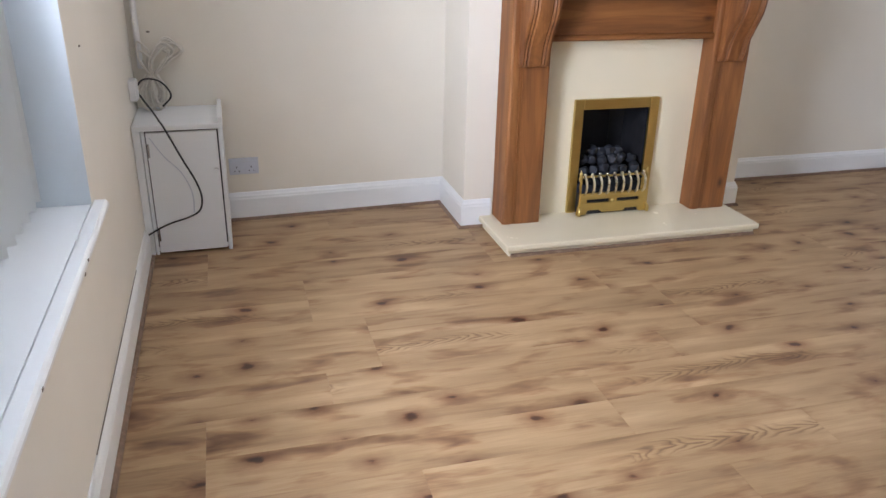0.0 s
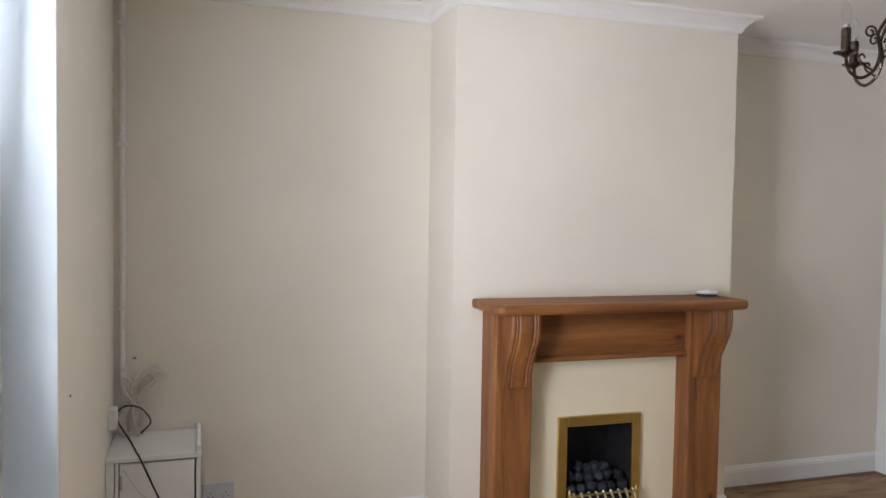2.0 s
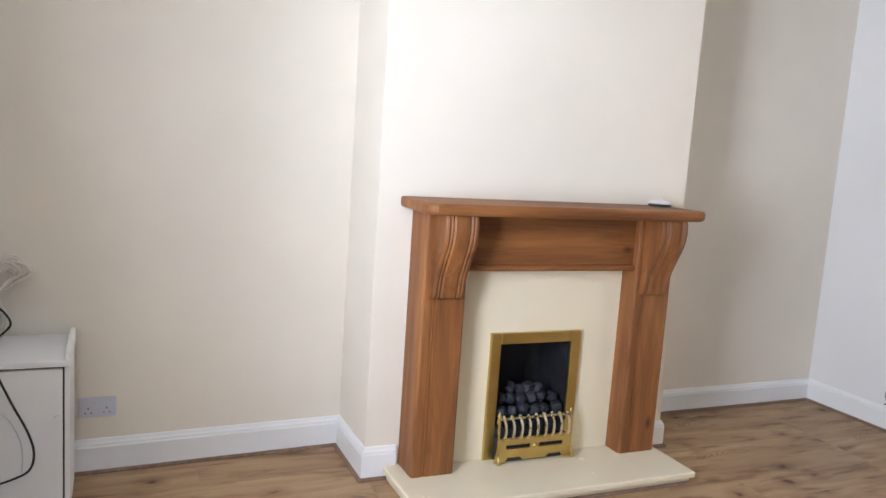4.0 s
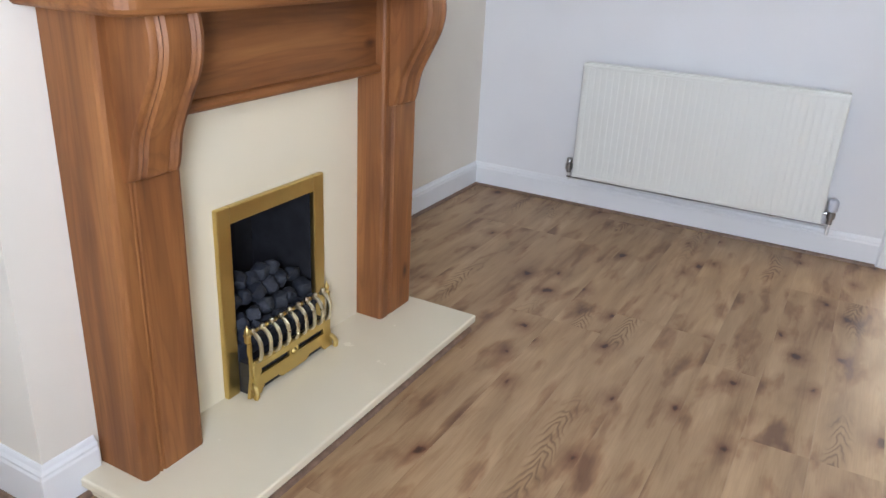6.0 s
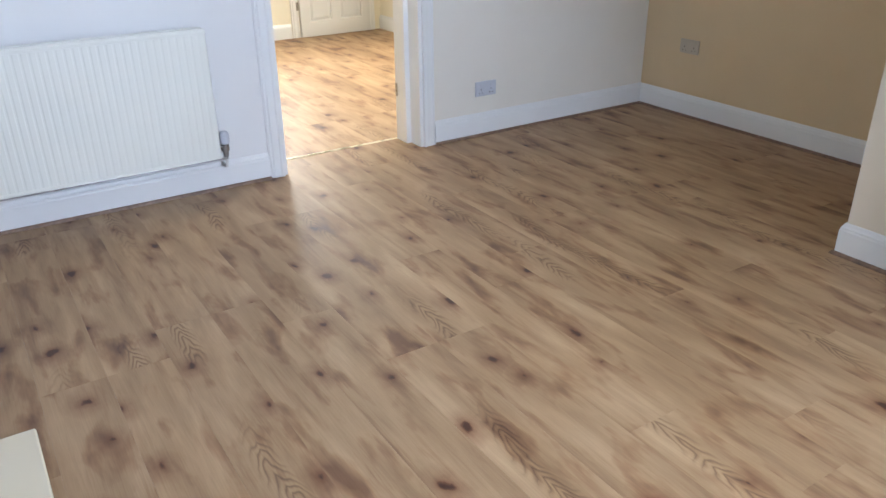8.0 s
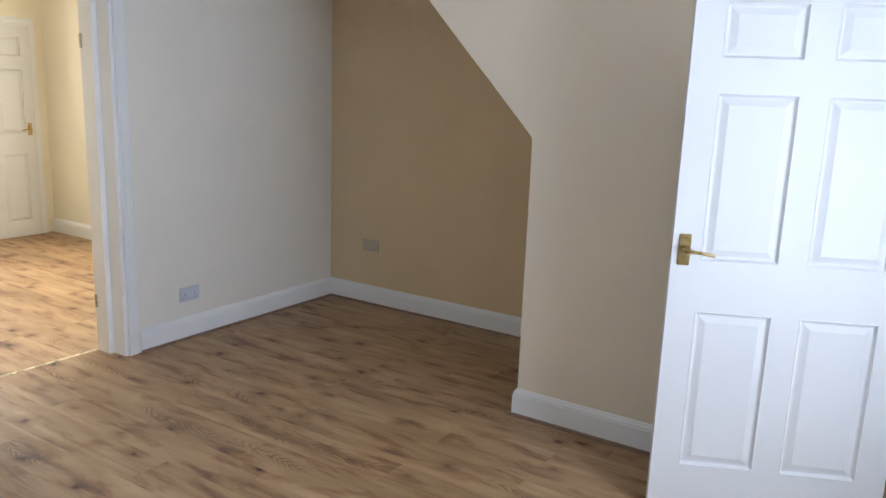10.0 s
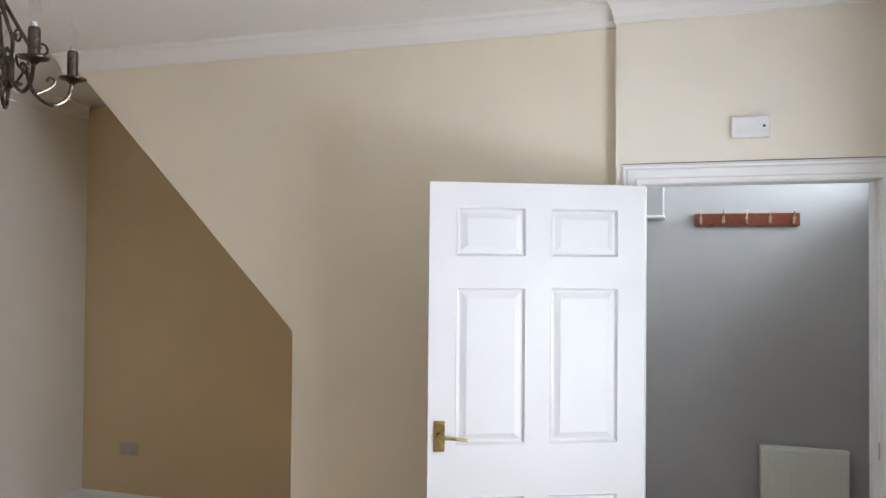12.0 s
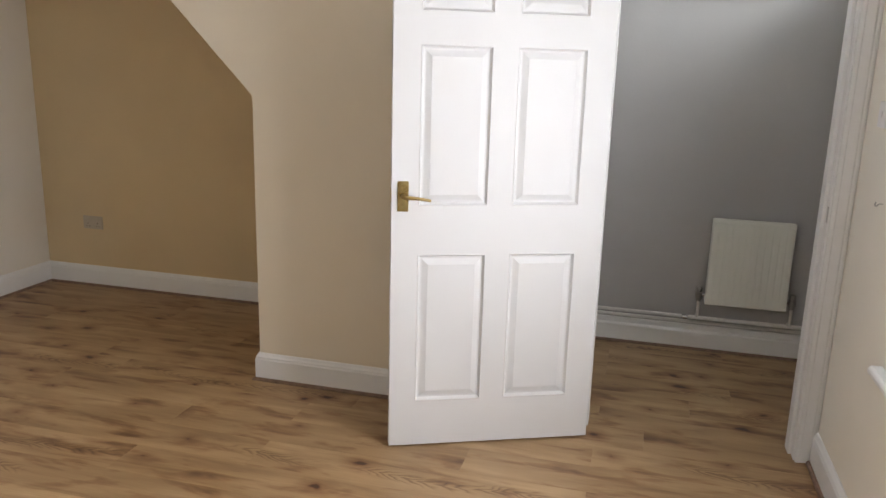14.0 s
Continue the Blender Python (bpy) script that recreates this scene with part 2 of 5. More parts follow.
MAHOGANY = plain("red_brown_varnished_wood", (0.15, 0.031, 0.013), 0.3, 0, 50, 0.35)
COPPER = plain("white_painted_pipe", (0.74, 0.73, 0.71), 0.35)
GLASS = glass()
BULB_GLASS = glass("thin_bulb_glass", 1.08)
CLOTH = blind_cloth()
UPVC = plain("white_upvc", (0.82, 0.83, 0.84), 0.3, 0, 20, 0.02)


# ---- mesh helpers ----
def make(name, bm, material, smooth=False):
    me = bpy.data.meshes.new(name)
    bmesh.ops.recalc_face_normals(bm, faces=bm.faces)
    bm.to_mesh(me)
    bm.free()
    me.materials.append(material)
    if smooth:
        for p in me.polygons:
            p.use_smooth = True
    return me


def part(name, bm, material, parent=None, label="", smooth=False):
    ob = new(name, make(name, bm, material, smooth))
    if smooth:
        sharp_edges(ob.data, 40)
    if parent is not None:
        ob.parent = parent
    if label:
        ob["label"] = label
    return ob


def sharp_edges(me, degrees):
    bm = bmesh.new()
    bm.from_mesh(me)
    for e in bm.edges:
        e.smooth = not (len(e.link_faces) == 2 and e.calc_face_angle(0) > radians(degrees))
    bm.to_mesh(me)
    bm.free()


def empty(name, place, label, category, group="", kind=""):
    ob = new(name)
    ob.location = place
    ob.empty_display_size = 0.1
    bpy.context.view_layer.update()
    return tagged(ob, label, category, group, kind)


def box(bm, x0, x1, y0, y1, z0, z1, bevel=0.0, steps=1):
    b2 = bmesh.new()
    r = bmesh.ops.create_cube(b2, size=1.0)
    for v in r["verts"]:
        v.co = Vector(((x0 + x1) / 2 + v.co.x * (x1 - x0), (y0 + y1) / 2 + v.co.y * (y1 - y0), (z0 + z1) / 2 + v.co.z * (z1 - z0)))
    if bevel:
        bmesh.ops.bevel(b2, geom=b2.edges[:], offset=bevel, segments=steps, affect="EDGES", profile=0.5)
    join(bm, b2)
    return bm


def join(bm, other, m=None):
    if m is not None:
        other.transform(m)
    seen = {v: bm.verts.new(v.co) for v in other.verts}
    for f in other.faces:
        bm.faces.new([seen[v] for v in f.verts])
    other.free()
    return bm


def boxed(x0, x1, y0, y1, z0, z1, bevel=0.0, steps=1):
    return box(bmesh.new(), x0, x1, y0, y1, z0, z1, bevel, steps)


def prism(profile, a, b, side, up=(0, 0, 1), bm=None):
    """A profile of (out, height) carried from a to b; side: the way 'out' points."""
    bm = bm or bmesh.new()
    a, b, side, up = Vector(a), Vector(b), Vector(side), Vector(up)
    ends = [[bm.verts.new(p + side * u + up * w) for u, w in profile] for p in (a, b)]
    n = len(profile)
    for k in range(n):
        bm.faces.new((ends[0][k], ends[0][(k + 1) % n], ends[1][(k + 1) % n], ends[1][k]))
    bm.faces.new(ends[0])
    bm.faces.new(ends[1][::-1])
    return bm


def tube(points, radius, sides=8, bm=None, taper=None):
    bm = bm or bmesh.new()
    pts = [Vector(p) for p in points]
    rings, ref = [], None
    for k, p in enumerate(pts):
        d = (pts[min(k + 1, len(pts) - 1)] - pts[max(k - 1, 0)]).normalized()
        if ref is None:
            ref = d.orthogonal().normalized()
        ref = (ref - d * ref.dot(d)).normalized()
        other = d.cross(ref)
        r = radius if taper is None else radius * taper[k]
        rings.append([bm.verts.new(p + (ref * math.cos(t) + other * math.sin(t)) * r) for t in (2 * math.pi * i / sides for i in range(sides))])
    for r0, r1 in zip(rings, rings[1:]):
        for i in range(sides):
            bm.faces.new((r0[i], r0[(i + 1) % sides], r1[(i + 1) % sides], r1[i]))
    bm.faces.new(rings[0][::-1])
    bm.faces.new(rings[-1])
    return bm


def curve_points(points, steps=6):
    """A smooth line through the points."""
    pts = [Vector(p) for p in points]
    out = []
    for k in range(len(pts) - 1):
        p0, p1, p2, p3 = pts[max(k - 1, 0)], pts[k], pts[k + 1], pts[min(k + 2, len(pts) - 1)]
        for i in range(steps):
            t = i / steps
            out.append(0.5 * (2 * p1 + (p2 - p0) * t + (2 * p0 - 5 * p1 + 4 * p2 - p3) * t * t + (3 * p1 - p0 - 3 * p2 + p3) * t ** 3))
    return out + [pts[-1]]


def lathe(profile, sides=16, m=None, bm=None):
    """A turned solid: profile of (radius, height)."""
    b2 = bmesh.new()
    rings = [[b2.verts.new((max(r, 1e-4) * math.cos(t), max(r, 1e-4) * math.sin(t), z)) for t in (2 * math.pi * i / sides for i in range(sides))] for r, z in profile]
    for r0, r1 in zip(rings, rings[1:]):
        for i in range(sides):
            b2.faces.new((r0[i], r0[(i + 1) % sides], r1[(i + 1) % sides], r1[i]))
    b2.faces.new(rings[0][::-1])
    b2.faces.new(rings[-1])
    return join(bm or bmesh.new(), b2, m)


# ---- large structure ----
WEST, EAST, NORTH, SOUTH, TOP = -0.455, 4.20, 4.03, 0.275, 2.735
STEP_X = 0.565  # where the wall round the hall door steps forward
NORTH_W = 3.965  # its west end stands a little nearer
DOOR_WALL, ALCOVE_BACK, HALL_BACK, HALL_WEST = 0.332, -0.80, -0.88, -0.72
BREAST_L, BREAST_R, BREAST_Y = 1.082, 2.68, 3.62
WIN_S, WIN_N, SILL, WIN_TOP = 1.00, 2.43, 0.66, 2.38


def structure(name, bm, material, label, category):
    return tagged(part(name, bm, material), label, category, kind="structure")


def walls():
    bm = bmesh.new()
    x0, x1 = WEST - 0.33, WEST
    box(bm, x0, x1, DOOR_WALL - 0.12, WIN_S, 0, TOP)
    box(bm, x0, x1, WIN_N, NORTH + 0.2, 0, TOP)
    box(bm, x0, x1, WIN_S, WIN_N, 0, SILL - 0.03)
    box(bm, x0, x1, WIN_S, WIN_N, WIN_TOP, TOP)
    structure("wall_west", bm, PALE_CREAM, "pale cream-painted front wall with a deep window recess", "wall")
    bm = boxed(BREAST_L, EAST + 0.24, NORTH, NORTH + 0.2, 0, TOP)
    ends = [[bm.verts.new((x, y, z)) for x, y in ((WEST, NORTH_W), (BREAST_L, NORTH), (BREAST_L, NORTH + 0.2), (WEST, NORTH + 0.2))] for z in (0, TOP)]
    bm.faces.new(ends[0])
    bm.faces.new(ends[1][::-1])
    for k in range(4):
        bm.faces.new((ends[0][k], ends[0][(k + 1) % 4], ends[1][(k + 1) % 4], ends[1][k]))
    structure("wall_north", bm, BREAST_CREAM, "cream-painted wall behind the chimney breast", "wall")
    bm = bmesh.new()
    outline = [(BREAST_L, 0), (1.60, 0), (1.60, 0.66), (2.115, 0.66), (2.115, 0), (BREAST_R, 0), (BREAST_R, TOP), (BREAST_L, TOP)]
    a = [bm.verts.new((x, BREAST_Y, z)) for x, z in outline]
    b = [bm.verts.new((x, NORTH, z)) for x, z in outline]
    bm.faces.new(a)
    bm.faces.new(b[::-1])
    for k in range(len(outline)):
        n = (k + 1) % len(outline)
        bm.faces.new((a[k], b[k], b[n], a[n]))
    structure("chimney_breast", bm, BREAST_CREAM, "pale cream-painted chimney breast standing out of the wall", "chimney breast")
    bm = bmesh.new()
    structure("wall_east_radiator", boxed(EAST, EAST + 0.24, 1.80, NORTH, 0, TOP), EAST_WHITE, "white-painted wall behind the long radiator", "wall")
    box(bm, EAST, EAST + 0.24, ALCOVE_BACK - 0.1, 0.935, 0, TOP)
    box(bm, EAST, EAST + 0.24, 0.935, 1.80, 2.02, TOP)
    structure("wall_east", bm, PALE_CREAM, "pale cream-painted wall with a doorway to the kitchen", "wall")
    # wall under and beside the stairs, with a sloping edge over the alcove
    slope = 1.034
    xs = 2.035 + (TOP - 1.363) / slope
    outline = [(STEP_X, 0), (2.035, 0), (2.035, 1.363), (xs, TOP), (STEP_X, TOP)]
    bm = bmesh.new()
    front = [bm.verts.new((x, SOUTH, z)) for x, z in outline]
    back = [bm.verts.new((x, SOUTH - 0.1, z)) for x, z in outline]
    bm.faces.new(front)
    bm.faces.new(back[::-1])
    for k in range(len(outline)):
        n = (k + 1) % len(outline)
        bm.faces.new((front[k], back[k], back[n], front[n]))
    structure("wall_south", bm, CREAM, "cream-painted wall cut off along the slope of the stairs", "wall")
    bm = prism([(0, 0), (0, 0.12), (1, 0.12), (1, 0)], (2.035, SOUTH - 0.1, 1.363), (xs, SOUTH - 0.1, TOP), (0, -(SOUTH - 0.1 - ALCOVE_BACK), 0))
    structure("stair_soffit", bm, SHADED_CREAM, "sloping cream underside of the stairs, shade painted into its beige", "soffit")
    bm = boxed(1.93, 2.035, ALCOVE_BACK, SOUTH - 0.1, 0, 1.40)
    structure("wall_alcove_side", bm, SHADED_CREAM, "cream side of the alcove under the stairs, shade painted into its beige", "wall")
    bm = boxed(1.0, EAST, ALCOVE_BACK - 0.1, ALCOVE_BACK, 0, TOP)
    structure("wall_alcove_back", bm, SHADED_CREAM, "cream back wall of the alcove under the stairs, shade painted into its beige", "wall")
    bm = bmesh.new()
    box(bm, WEST, -0.40, DOOR_WALL - 0.12, DOOR_WALL, 0, TOP)
    box(bm, 0.485, STEP_X, DOOR_WALL - 0.12, DOOR_WALL, 0, TOP)
    box(bm, -0.40, 0.485, DOOR_WALL - 0.12, DOOR_WALL, 2.03, TOP)
    structure("wall_hall_side", bm, BREAST_CREAM, "cream-painted wall round the doorway to the hall", "wall")
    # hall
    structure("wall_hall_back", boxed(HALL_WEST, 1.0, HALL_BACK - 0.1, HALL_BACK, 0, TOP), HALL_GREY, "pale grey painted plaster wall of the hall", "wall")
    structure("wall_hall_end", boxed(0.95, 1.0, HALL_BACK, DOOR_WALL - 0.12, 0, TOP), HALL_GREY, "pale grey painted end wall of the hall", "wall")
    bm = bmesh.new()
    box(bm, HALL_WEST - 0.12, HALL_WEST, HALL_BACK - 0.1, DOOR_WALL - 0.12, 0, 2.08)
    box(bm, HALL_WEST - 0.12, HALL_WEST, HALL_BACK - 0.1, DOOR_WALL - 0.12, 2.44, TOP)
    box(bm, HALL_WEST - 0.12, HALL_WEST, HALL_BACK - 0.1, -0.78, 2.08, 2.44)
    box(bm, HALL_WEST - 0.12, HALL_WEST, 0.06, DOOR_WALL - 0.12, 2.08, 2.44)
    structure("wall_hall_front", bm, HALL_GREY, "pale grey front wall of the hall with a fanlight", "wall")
    # kitchen
    bm = bmesh.new()
    box(bm, 7.88, 8.0, -0.9, 0.2, 0, 2.6)
    box(bm, 7.88, 8.0, 1.4, 3.3, 0, 2.6)
    box(bm, 7.88, 8.0, 0.2, 1.4, 0, 1.05)
    box(bm, 7.88, 8.0, 0.2, 1.4, 2.15, 2.6)
    structure("wall_kitchen_far", bm, KITCHEN_CREAM, "yellow-cream kitchen wall with a window", "wall")
    # the opening here is added to let that side lamp in
    bm = bmesh.new()
    box(bm, 4.44, 5.0, -0.9, -0.79, 0, 2.6)
    box(bm, 6.6, 7.88, -0.9, -0.79, 0, 2.6)
    box(bm, 5.0, 6.6, -0.9, -0.79, 0, 1.05)
    box(bm, 5.0, 6.6, -0.9, -0.79, 2.15, 2.6)
    structure("wall_kitchen_south", bm, KITCHEN_CREAM, "yellow-cream kitchen side wall with an added, unseen window opening", "wall")
    structure("wall_kitchen_north", boxed(4.44, 7.88, 3.2, 3.3, 0, 2.6), KITCHEN_CREAM, "yellow-cream kitchen wall", "wall")
    bm = bmesh.new()
    box(bm, EAST + 0.24, EAST + 0.25, 1.80, 3.2, 0, 2.6)
    box(bm, EAST + 0.24, EAST + 0.25, -0.79, 0.935, 0, 2.6)
    box(bm, EAST + 0.24, EAST + 0.25, 0.935, 1.80, 2.02, 2.6)
    structure("wall_kitchen_west", bm, KITCHEN_CREAM, "yellow-cream kitchen side of the party wall", "wall")
    structure("ceiling", boxed(HALL_WEST - 0.12, EAST + 0.24, HALL_BACK - 0.1, NORTH + 0.2, TOP, TOP + 0.12), CEIL, "flat white painted ceiling", "ceiling")
    structure("ceiling_kitchen", boxed(EAST + 0.24, 8.0, -0.9, 3.3, 2.6, 2.72), CEIL, "flat white kitchen ceiling", "ceiling")


walls()


def outdoors():
    bm = boxed(-60, 60, -60, 60, -0.6, -0.3)
    m = plain("grey_paving", (0.16, 0.155, 0.15), 0.9, 0, 3, 0.2)
    structure("ground", bm, m, "grey paved ground round the house", "ground")


outdoors()

COVING = [(0, 0), (0, -0.084), (0.010, -0.084), (0.016, -0.079), (0.023, -0.059), (0.038, -0.039), (0.060, -0.023), (0.083, -0.016), (0.088, -0.010), (0.088, 0)]
SKIRTING = [(0, 0), (0.018, 0), (0.018, 0.105), (0.015, 0.112), (0.0155, 0.118), (0.010, 0.126), (0.007, 0.134), (0.004, 0.138), (0, 0.138)]
ROUND = [(0.0, 0.0), (0.014, 0.0), (0.0135, 0.004), (0.0115, 0.009), (0.008, 0.0125), (0.004, 0.014), (0, 0.014)]
# runs: name, start, end, way out of the wall, lengthening at each end for the corners
RUNS = [
    ("north_left", (WEST, NORTH_W), (BREAST_L, NORTH), (0.042, -0.999), 0, -1),
    ("breast_left", (BREAST_L, NORTH), (BREAST_L, BREAST_Y), (-1, 0), -1, 1),
    ("breast_front_left", (BREAST_L, BREAST_Y), (1.225, BREAST_Y), (0, -1), 1, 0),
    ("breast_front_right", (2.52, BREAST_Y), (BREAST_R, BREAST_Y), (0, -1), 0, 1),
    ("breast_right", (BREAST_R, BREAST_Y), (BREAST_R, NORTH), (1, 0), 1, -1),
    ("north_right", (BREAST_R, NORTH), (EAST, NORTH), (0, -1), -1, -1),
    ("east_long", (EAST, NORTH), (EAST, 1.872), (-1, 0), -1, 0),
    ("east_short", (EAST, 0.863), (EAST, ALCOVE_BACK), (-1, 0), 0, -1),
    ("alcove_back", (EAST, ALCOVE_BACK), (2.035, ALCOVE_BACK), (0, 1), -1, -1),
    ("alcove_side", (2.035, ALCOVE_BACK), (2.035, SOUTH), (1, 0), -1, 1),
    ("south", (2.035, SOUTH), (STEP_X, SOUTH), (0, 1), 1, 0),
    ("west", (WEST, DOOR_WALL), (WEST, 3.56), (1, 0), 0, 0),
]


def runs():
    for name, a, b, out, e0, e1 in RUNS:
        a, b, out = Vector((*a, 0)), Vector((*b, 0)), Vector((*out, 0))
        d = (b - a).normalized()
        low = 1.07 if name in ("north_left", "breast_left", "breast_front_left") else 1.0
        board = mitred([(u, w * low) for u, w in SKIRTING], a, b, out, d, e0, e1)
        structure("baseboard_" + name, board, GLOSS, "white gloss skirting board with a moulded top", "skirting board")
        bead = mitred([(u + 0.018, w) for u, w in ROUND], a, b, out, d, e0, e1)
        structure("trim_bead_" + name, bead, BEAD, "brown beading along the foot of the skirting", "beading")
    tops = [
        ("north_left", (WEST, NORTH_W), (BREAST_L, NORTH), (0.042, -0.999), -1, -1), ("breast_left", (BREAST_L, NORTH), (BREAST_L, BREAST_Y), (-1, 0), -1, 1),
        ("breast", (BREAST_L, BREAST_Y), (BREAST_R, BREAST_Y), (0, -1), 1, 1), ("breast_right", (BREAST_R, BREAST_Y), (BREAST_R, NORTH), (1, 0), 1, -1),
        ("north_right", (BREAST_R, NORTH), (EAST, NORTH), (0, -1), -1, -1), ("east", (EAST, NORTH), (EAST, ALCOVE_BACK), (-1, 0), -1, -1),
        ("south", (3.38, SOUTH), (STEP_X, SOUTH), (0, 1), 0, 0), ("door", (STEP_X, DOOR_WALL), (WEST, DOOR_WALL), (0, 1), 0.4, -1),
        ("west", (WEST, DOOR_WALL), (WEST, NORTH), (1, 0), -1, -1),
    ]
    for name, a, b, out, e0, e1 in tops:
        a, b, out = Vector((*a, TOP)), Vector((*b, TOP)), Vector((*out, 0))
        d = (b - a).normalized()
        bm = mitred(COVING, a, b, out, d, e0, e1)
        structure("trim_coving_" + name, bm, CEIL, "white plaster coving between wall and ceiling", "coving")
    # kitchen and hall boards
    structure("baseboard_kitchen_far", prism(SKIRTING, (7.88, 3.2, 0), (7.88, 0.215, 0), (-1, 0, 0)), GLOSS, "white gloss kitchen skirting board", "skirting board")
    structure("baseboard_kitchen_south", prism(SKIRTING, (7.88, -0.79, 0), (4.45, -0.79, 0), (0, 1, 0)), GLOSS, "white gloss kitchen skirting board", "skirting board")
    tall = [(0, 0), (0.0216, 0), (0.0216, 0.100), (0.018, 0.107), (0.009, 0.112), (0.009, 0.134), (0.006, 0.141), (0, 0.143)]
    structure("baseboard_hall", prism(tall, (HALL_WEST, HALL_BACK, 0), (0.95, HALL_BACK, 0), (0, 1, 0)), GLOSS, "tall white hall skirting board", "skirting board")
    structure("trim_bead_hall", prism(ROUND, (HALL_WEST, HALL_BACK + 0.0216, 0), (0.95, HALL_BACK + 0.0216, 0), (0, 1, 0)), BEAD, "brown beading along the hall skirting", "beading")


def mitred(profile, a, b, out, d, e0, e1):
    """Like prism, with ends cut on the slant at outer corners."""
    bm = bmesh.new()
    up = Vector((0, 0, 1))
    ends = [[bm.verts.new(p + out * u + up * w + d * s * e * u) for u, w in profile] for p, s, e in ((a, -1, e0), (b, 1, e1))]
    n = len(profile)
    for k in range(n):
        bm.faces.new((ends[0][k], ends[0][(k + 1) % n], ends[1][(k + 1) % n], ends[1][k]))
    bm.faces.new(ends[0])
    bm.faces.new(ends[1][::-1])
    return bm


runs()


# ---- doorways ----
ARCHITRAVE = [(0, 0), (0.022, 0), (0.022, 0.014), (0.018, 0.02), (0.018, 0.05), (0.012, 0.058), (0.014, 0.066), (0.008, 0.075), (0, 0.075)]


def architrave(parent, side, face, lo, hi, top, axis):
    """Three mitred mouldings round an opening. axis: the way across the opening; side: the way out of the wall."""
    side, across, up = Vector(side), Vector(axis), Vector((0, 0, 1))
    base = Vector(face)
    for at, way in ((lo, -1), (hi, 1)):
        bm = bmesh.new()
        foot = [bm.verts.new(base + across * (at + way * w) + side * u) for u, w in ARCHITRAVE]
        head = [bm.verts.new(base + across * (at + way * w) + side * u + up * (top + w)) for u, w in ARCHITRAVE]
        n = len(foot)
        for k in range(n):
            bm.faces.new((foot[k], foot[(k + 1) % n], head[(k + 1) % n], head[k]))
        bm.faces.new(foot)
        bm.faces.new(head[::-1])
        part("architrave", bm, GLOSS, parent)
    bm = bmesh.new()
    l = [bm.verts.new(base + across * (lo - w) + side * u + up * (top + w)) for u, w in ARCHITRAVE]
    r = [bm.verts.new(base + across * (hi + w) + side * u + up * (top + w)) for u, w in ARCHITRAVE]
    n = len(l)
    for k in range(n):
        bm.faces.new((l[k], l[(k + 1) % n], r[(k + 1) % n], r[k]))
    bm.faces.new(l)
    bm.faces.new(r[::-1])
    part("architrave_head", bm, GLOSS, parent)


def hinge(parent, x, y, z, w, d):
    ob = part("hinge", boxed(x - w, x + w, y - d, y + d, z - 0.038, z + 0.038, 0.001), DARK_CHROME, parent, "small steel hinge leaf")
    return ob


def kitchen_doorway():
    frame_ob = empty("door_frame_kitchen", (0, 0, 0), "white gloss door frame of the open kitchen doorway", "door frame", kind="structure")
    part("jamb", boxed(EAST - 0.004, EAST + 0.256, 1.776, 1.802, 0, 2.02), GLOSS, frame_ob)
    part("jamb", boxed(EAST - 0.004, EAST + 0.256, 0.933, 0.959, 0, 2.02), GLOSS, frame_ob)
    part("head", boxed(EAST - 0.004, EAST + 0.256, 0.959, 1.776, 1.994, 2.022), GLOSS, frame_ob)
    for y0, y1 in ((1.760, 1.776), (0.959, 0.990)):
        part("door_stop", boxed(4.30, 4.415, y0, y1, 0, 1.994, 0.002), GLOSS, frame_ob)
    part("door_stop", boxed(4.30, 4.415, 0.990, 1.760, 1.976, 1.994, 0.002), GLOSS, frame_ob)
    architrave(frame_ob, (-1, 0, 0), (EAST, 0, 0), 0.939, 1.796, 2.0, (0, 1, 0))
    for z in (0.30, 1.75):
        hinge(frame_ob, 4.402, 0.9915, z, 0.012, 0.002)
    bar = prism([(-0.011, 0), (-0.008, 0.003), (-0.003, 0.005), (0.003, 0.005), (0.008, 0.003), (0.011, 0)], (4.425, 0.959, 0), (4.425, 1.776, 0), (1, 0, 0))
    tagged(part("threshold_strip", bar, SILVER_BRASS), "thin brass strip across the doorway floor", "threshold", kind="structure")


kitchen_doorway()


def hall_doorway():
    frame_ob = empty("door_frame_hall", (0, 0, 0), "white gloss door frame of the hall doorway", "door frame", kind="structure")
    y0, y1 = DOOR_WALL - 0.124, DOOR_WALL + 0.004
    part("jamb", boxed(-0.402, -0.378, y0, y1, 0, 2.03), GLOSS, frame_ob)
    part("jamb", boxed(0.463, 0.487, y0, y1, 0, 2.03), GLOSS, frame_ob)
    part("head", boxed(-0.378, 0.463, y0, y1, 2.002, 2.032), GLOSS, frame_ob)
    for a, b in ((-0.378, -0.364), (0.449, 0.463)):
        part("door_stop", boxed(a, b, y0 + 0.01, DOOR_WALL - 0.045, 0, 2.002, 0.002), GLOSS, frame_ob)
    part("strike_plate", boxed(-0.3785, -0.3765, DOOR_WALL - 0.03, DOOR_WALL - 0.008, 0.98, 1.04, 0.0005), CHROME, frame_ob, "small steel strike plate")
    architrave(frame_ob, (0, 1, 0), (0, DOOR_WALL, 0), -0.382, 0.467, 2.006, (1, 0, 0))


hall_doorway()


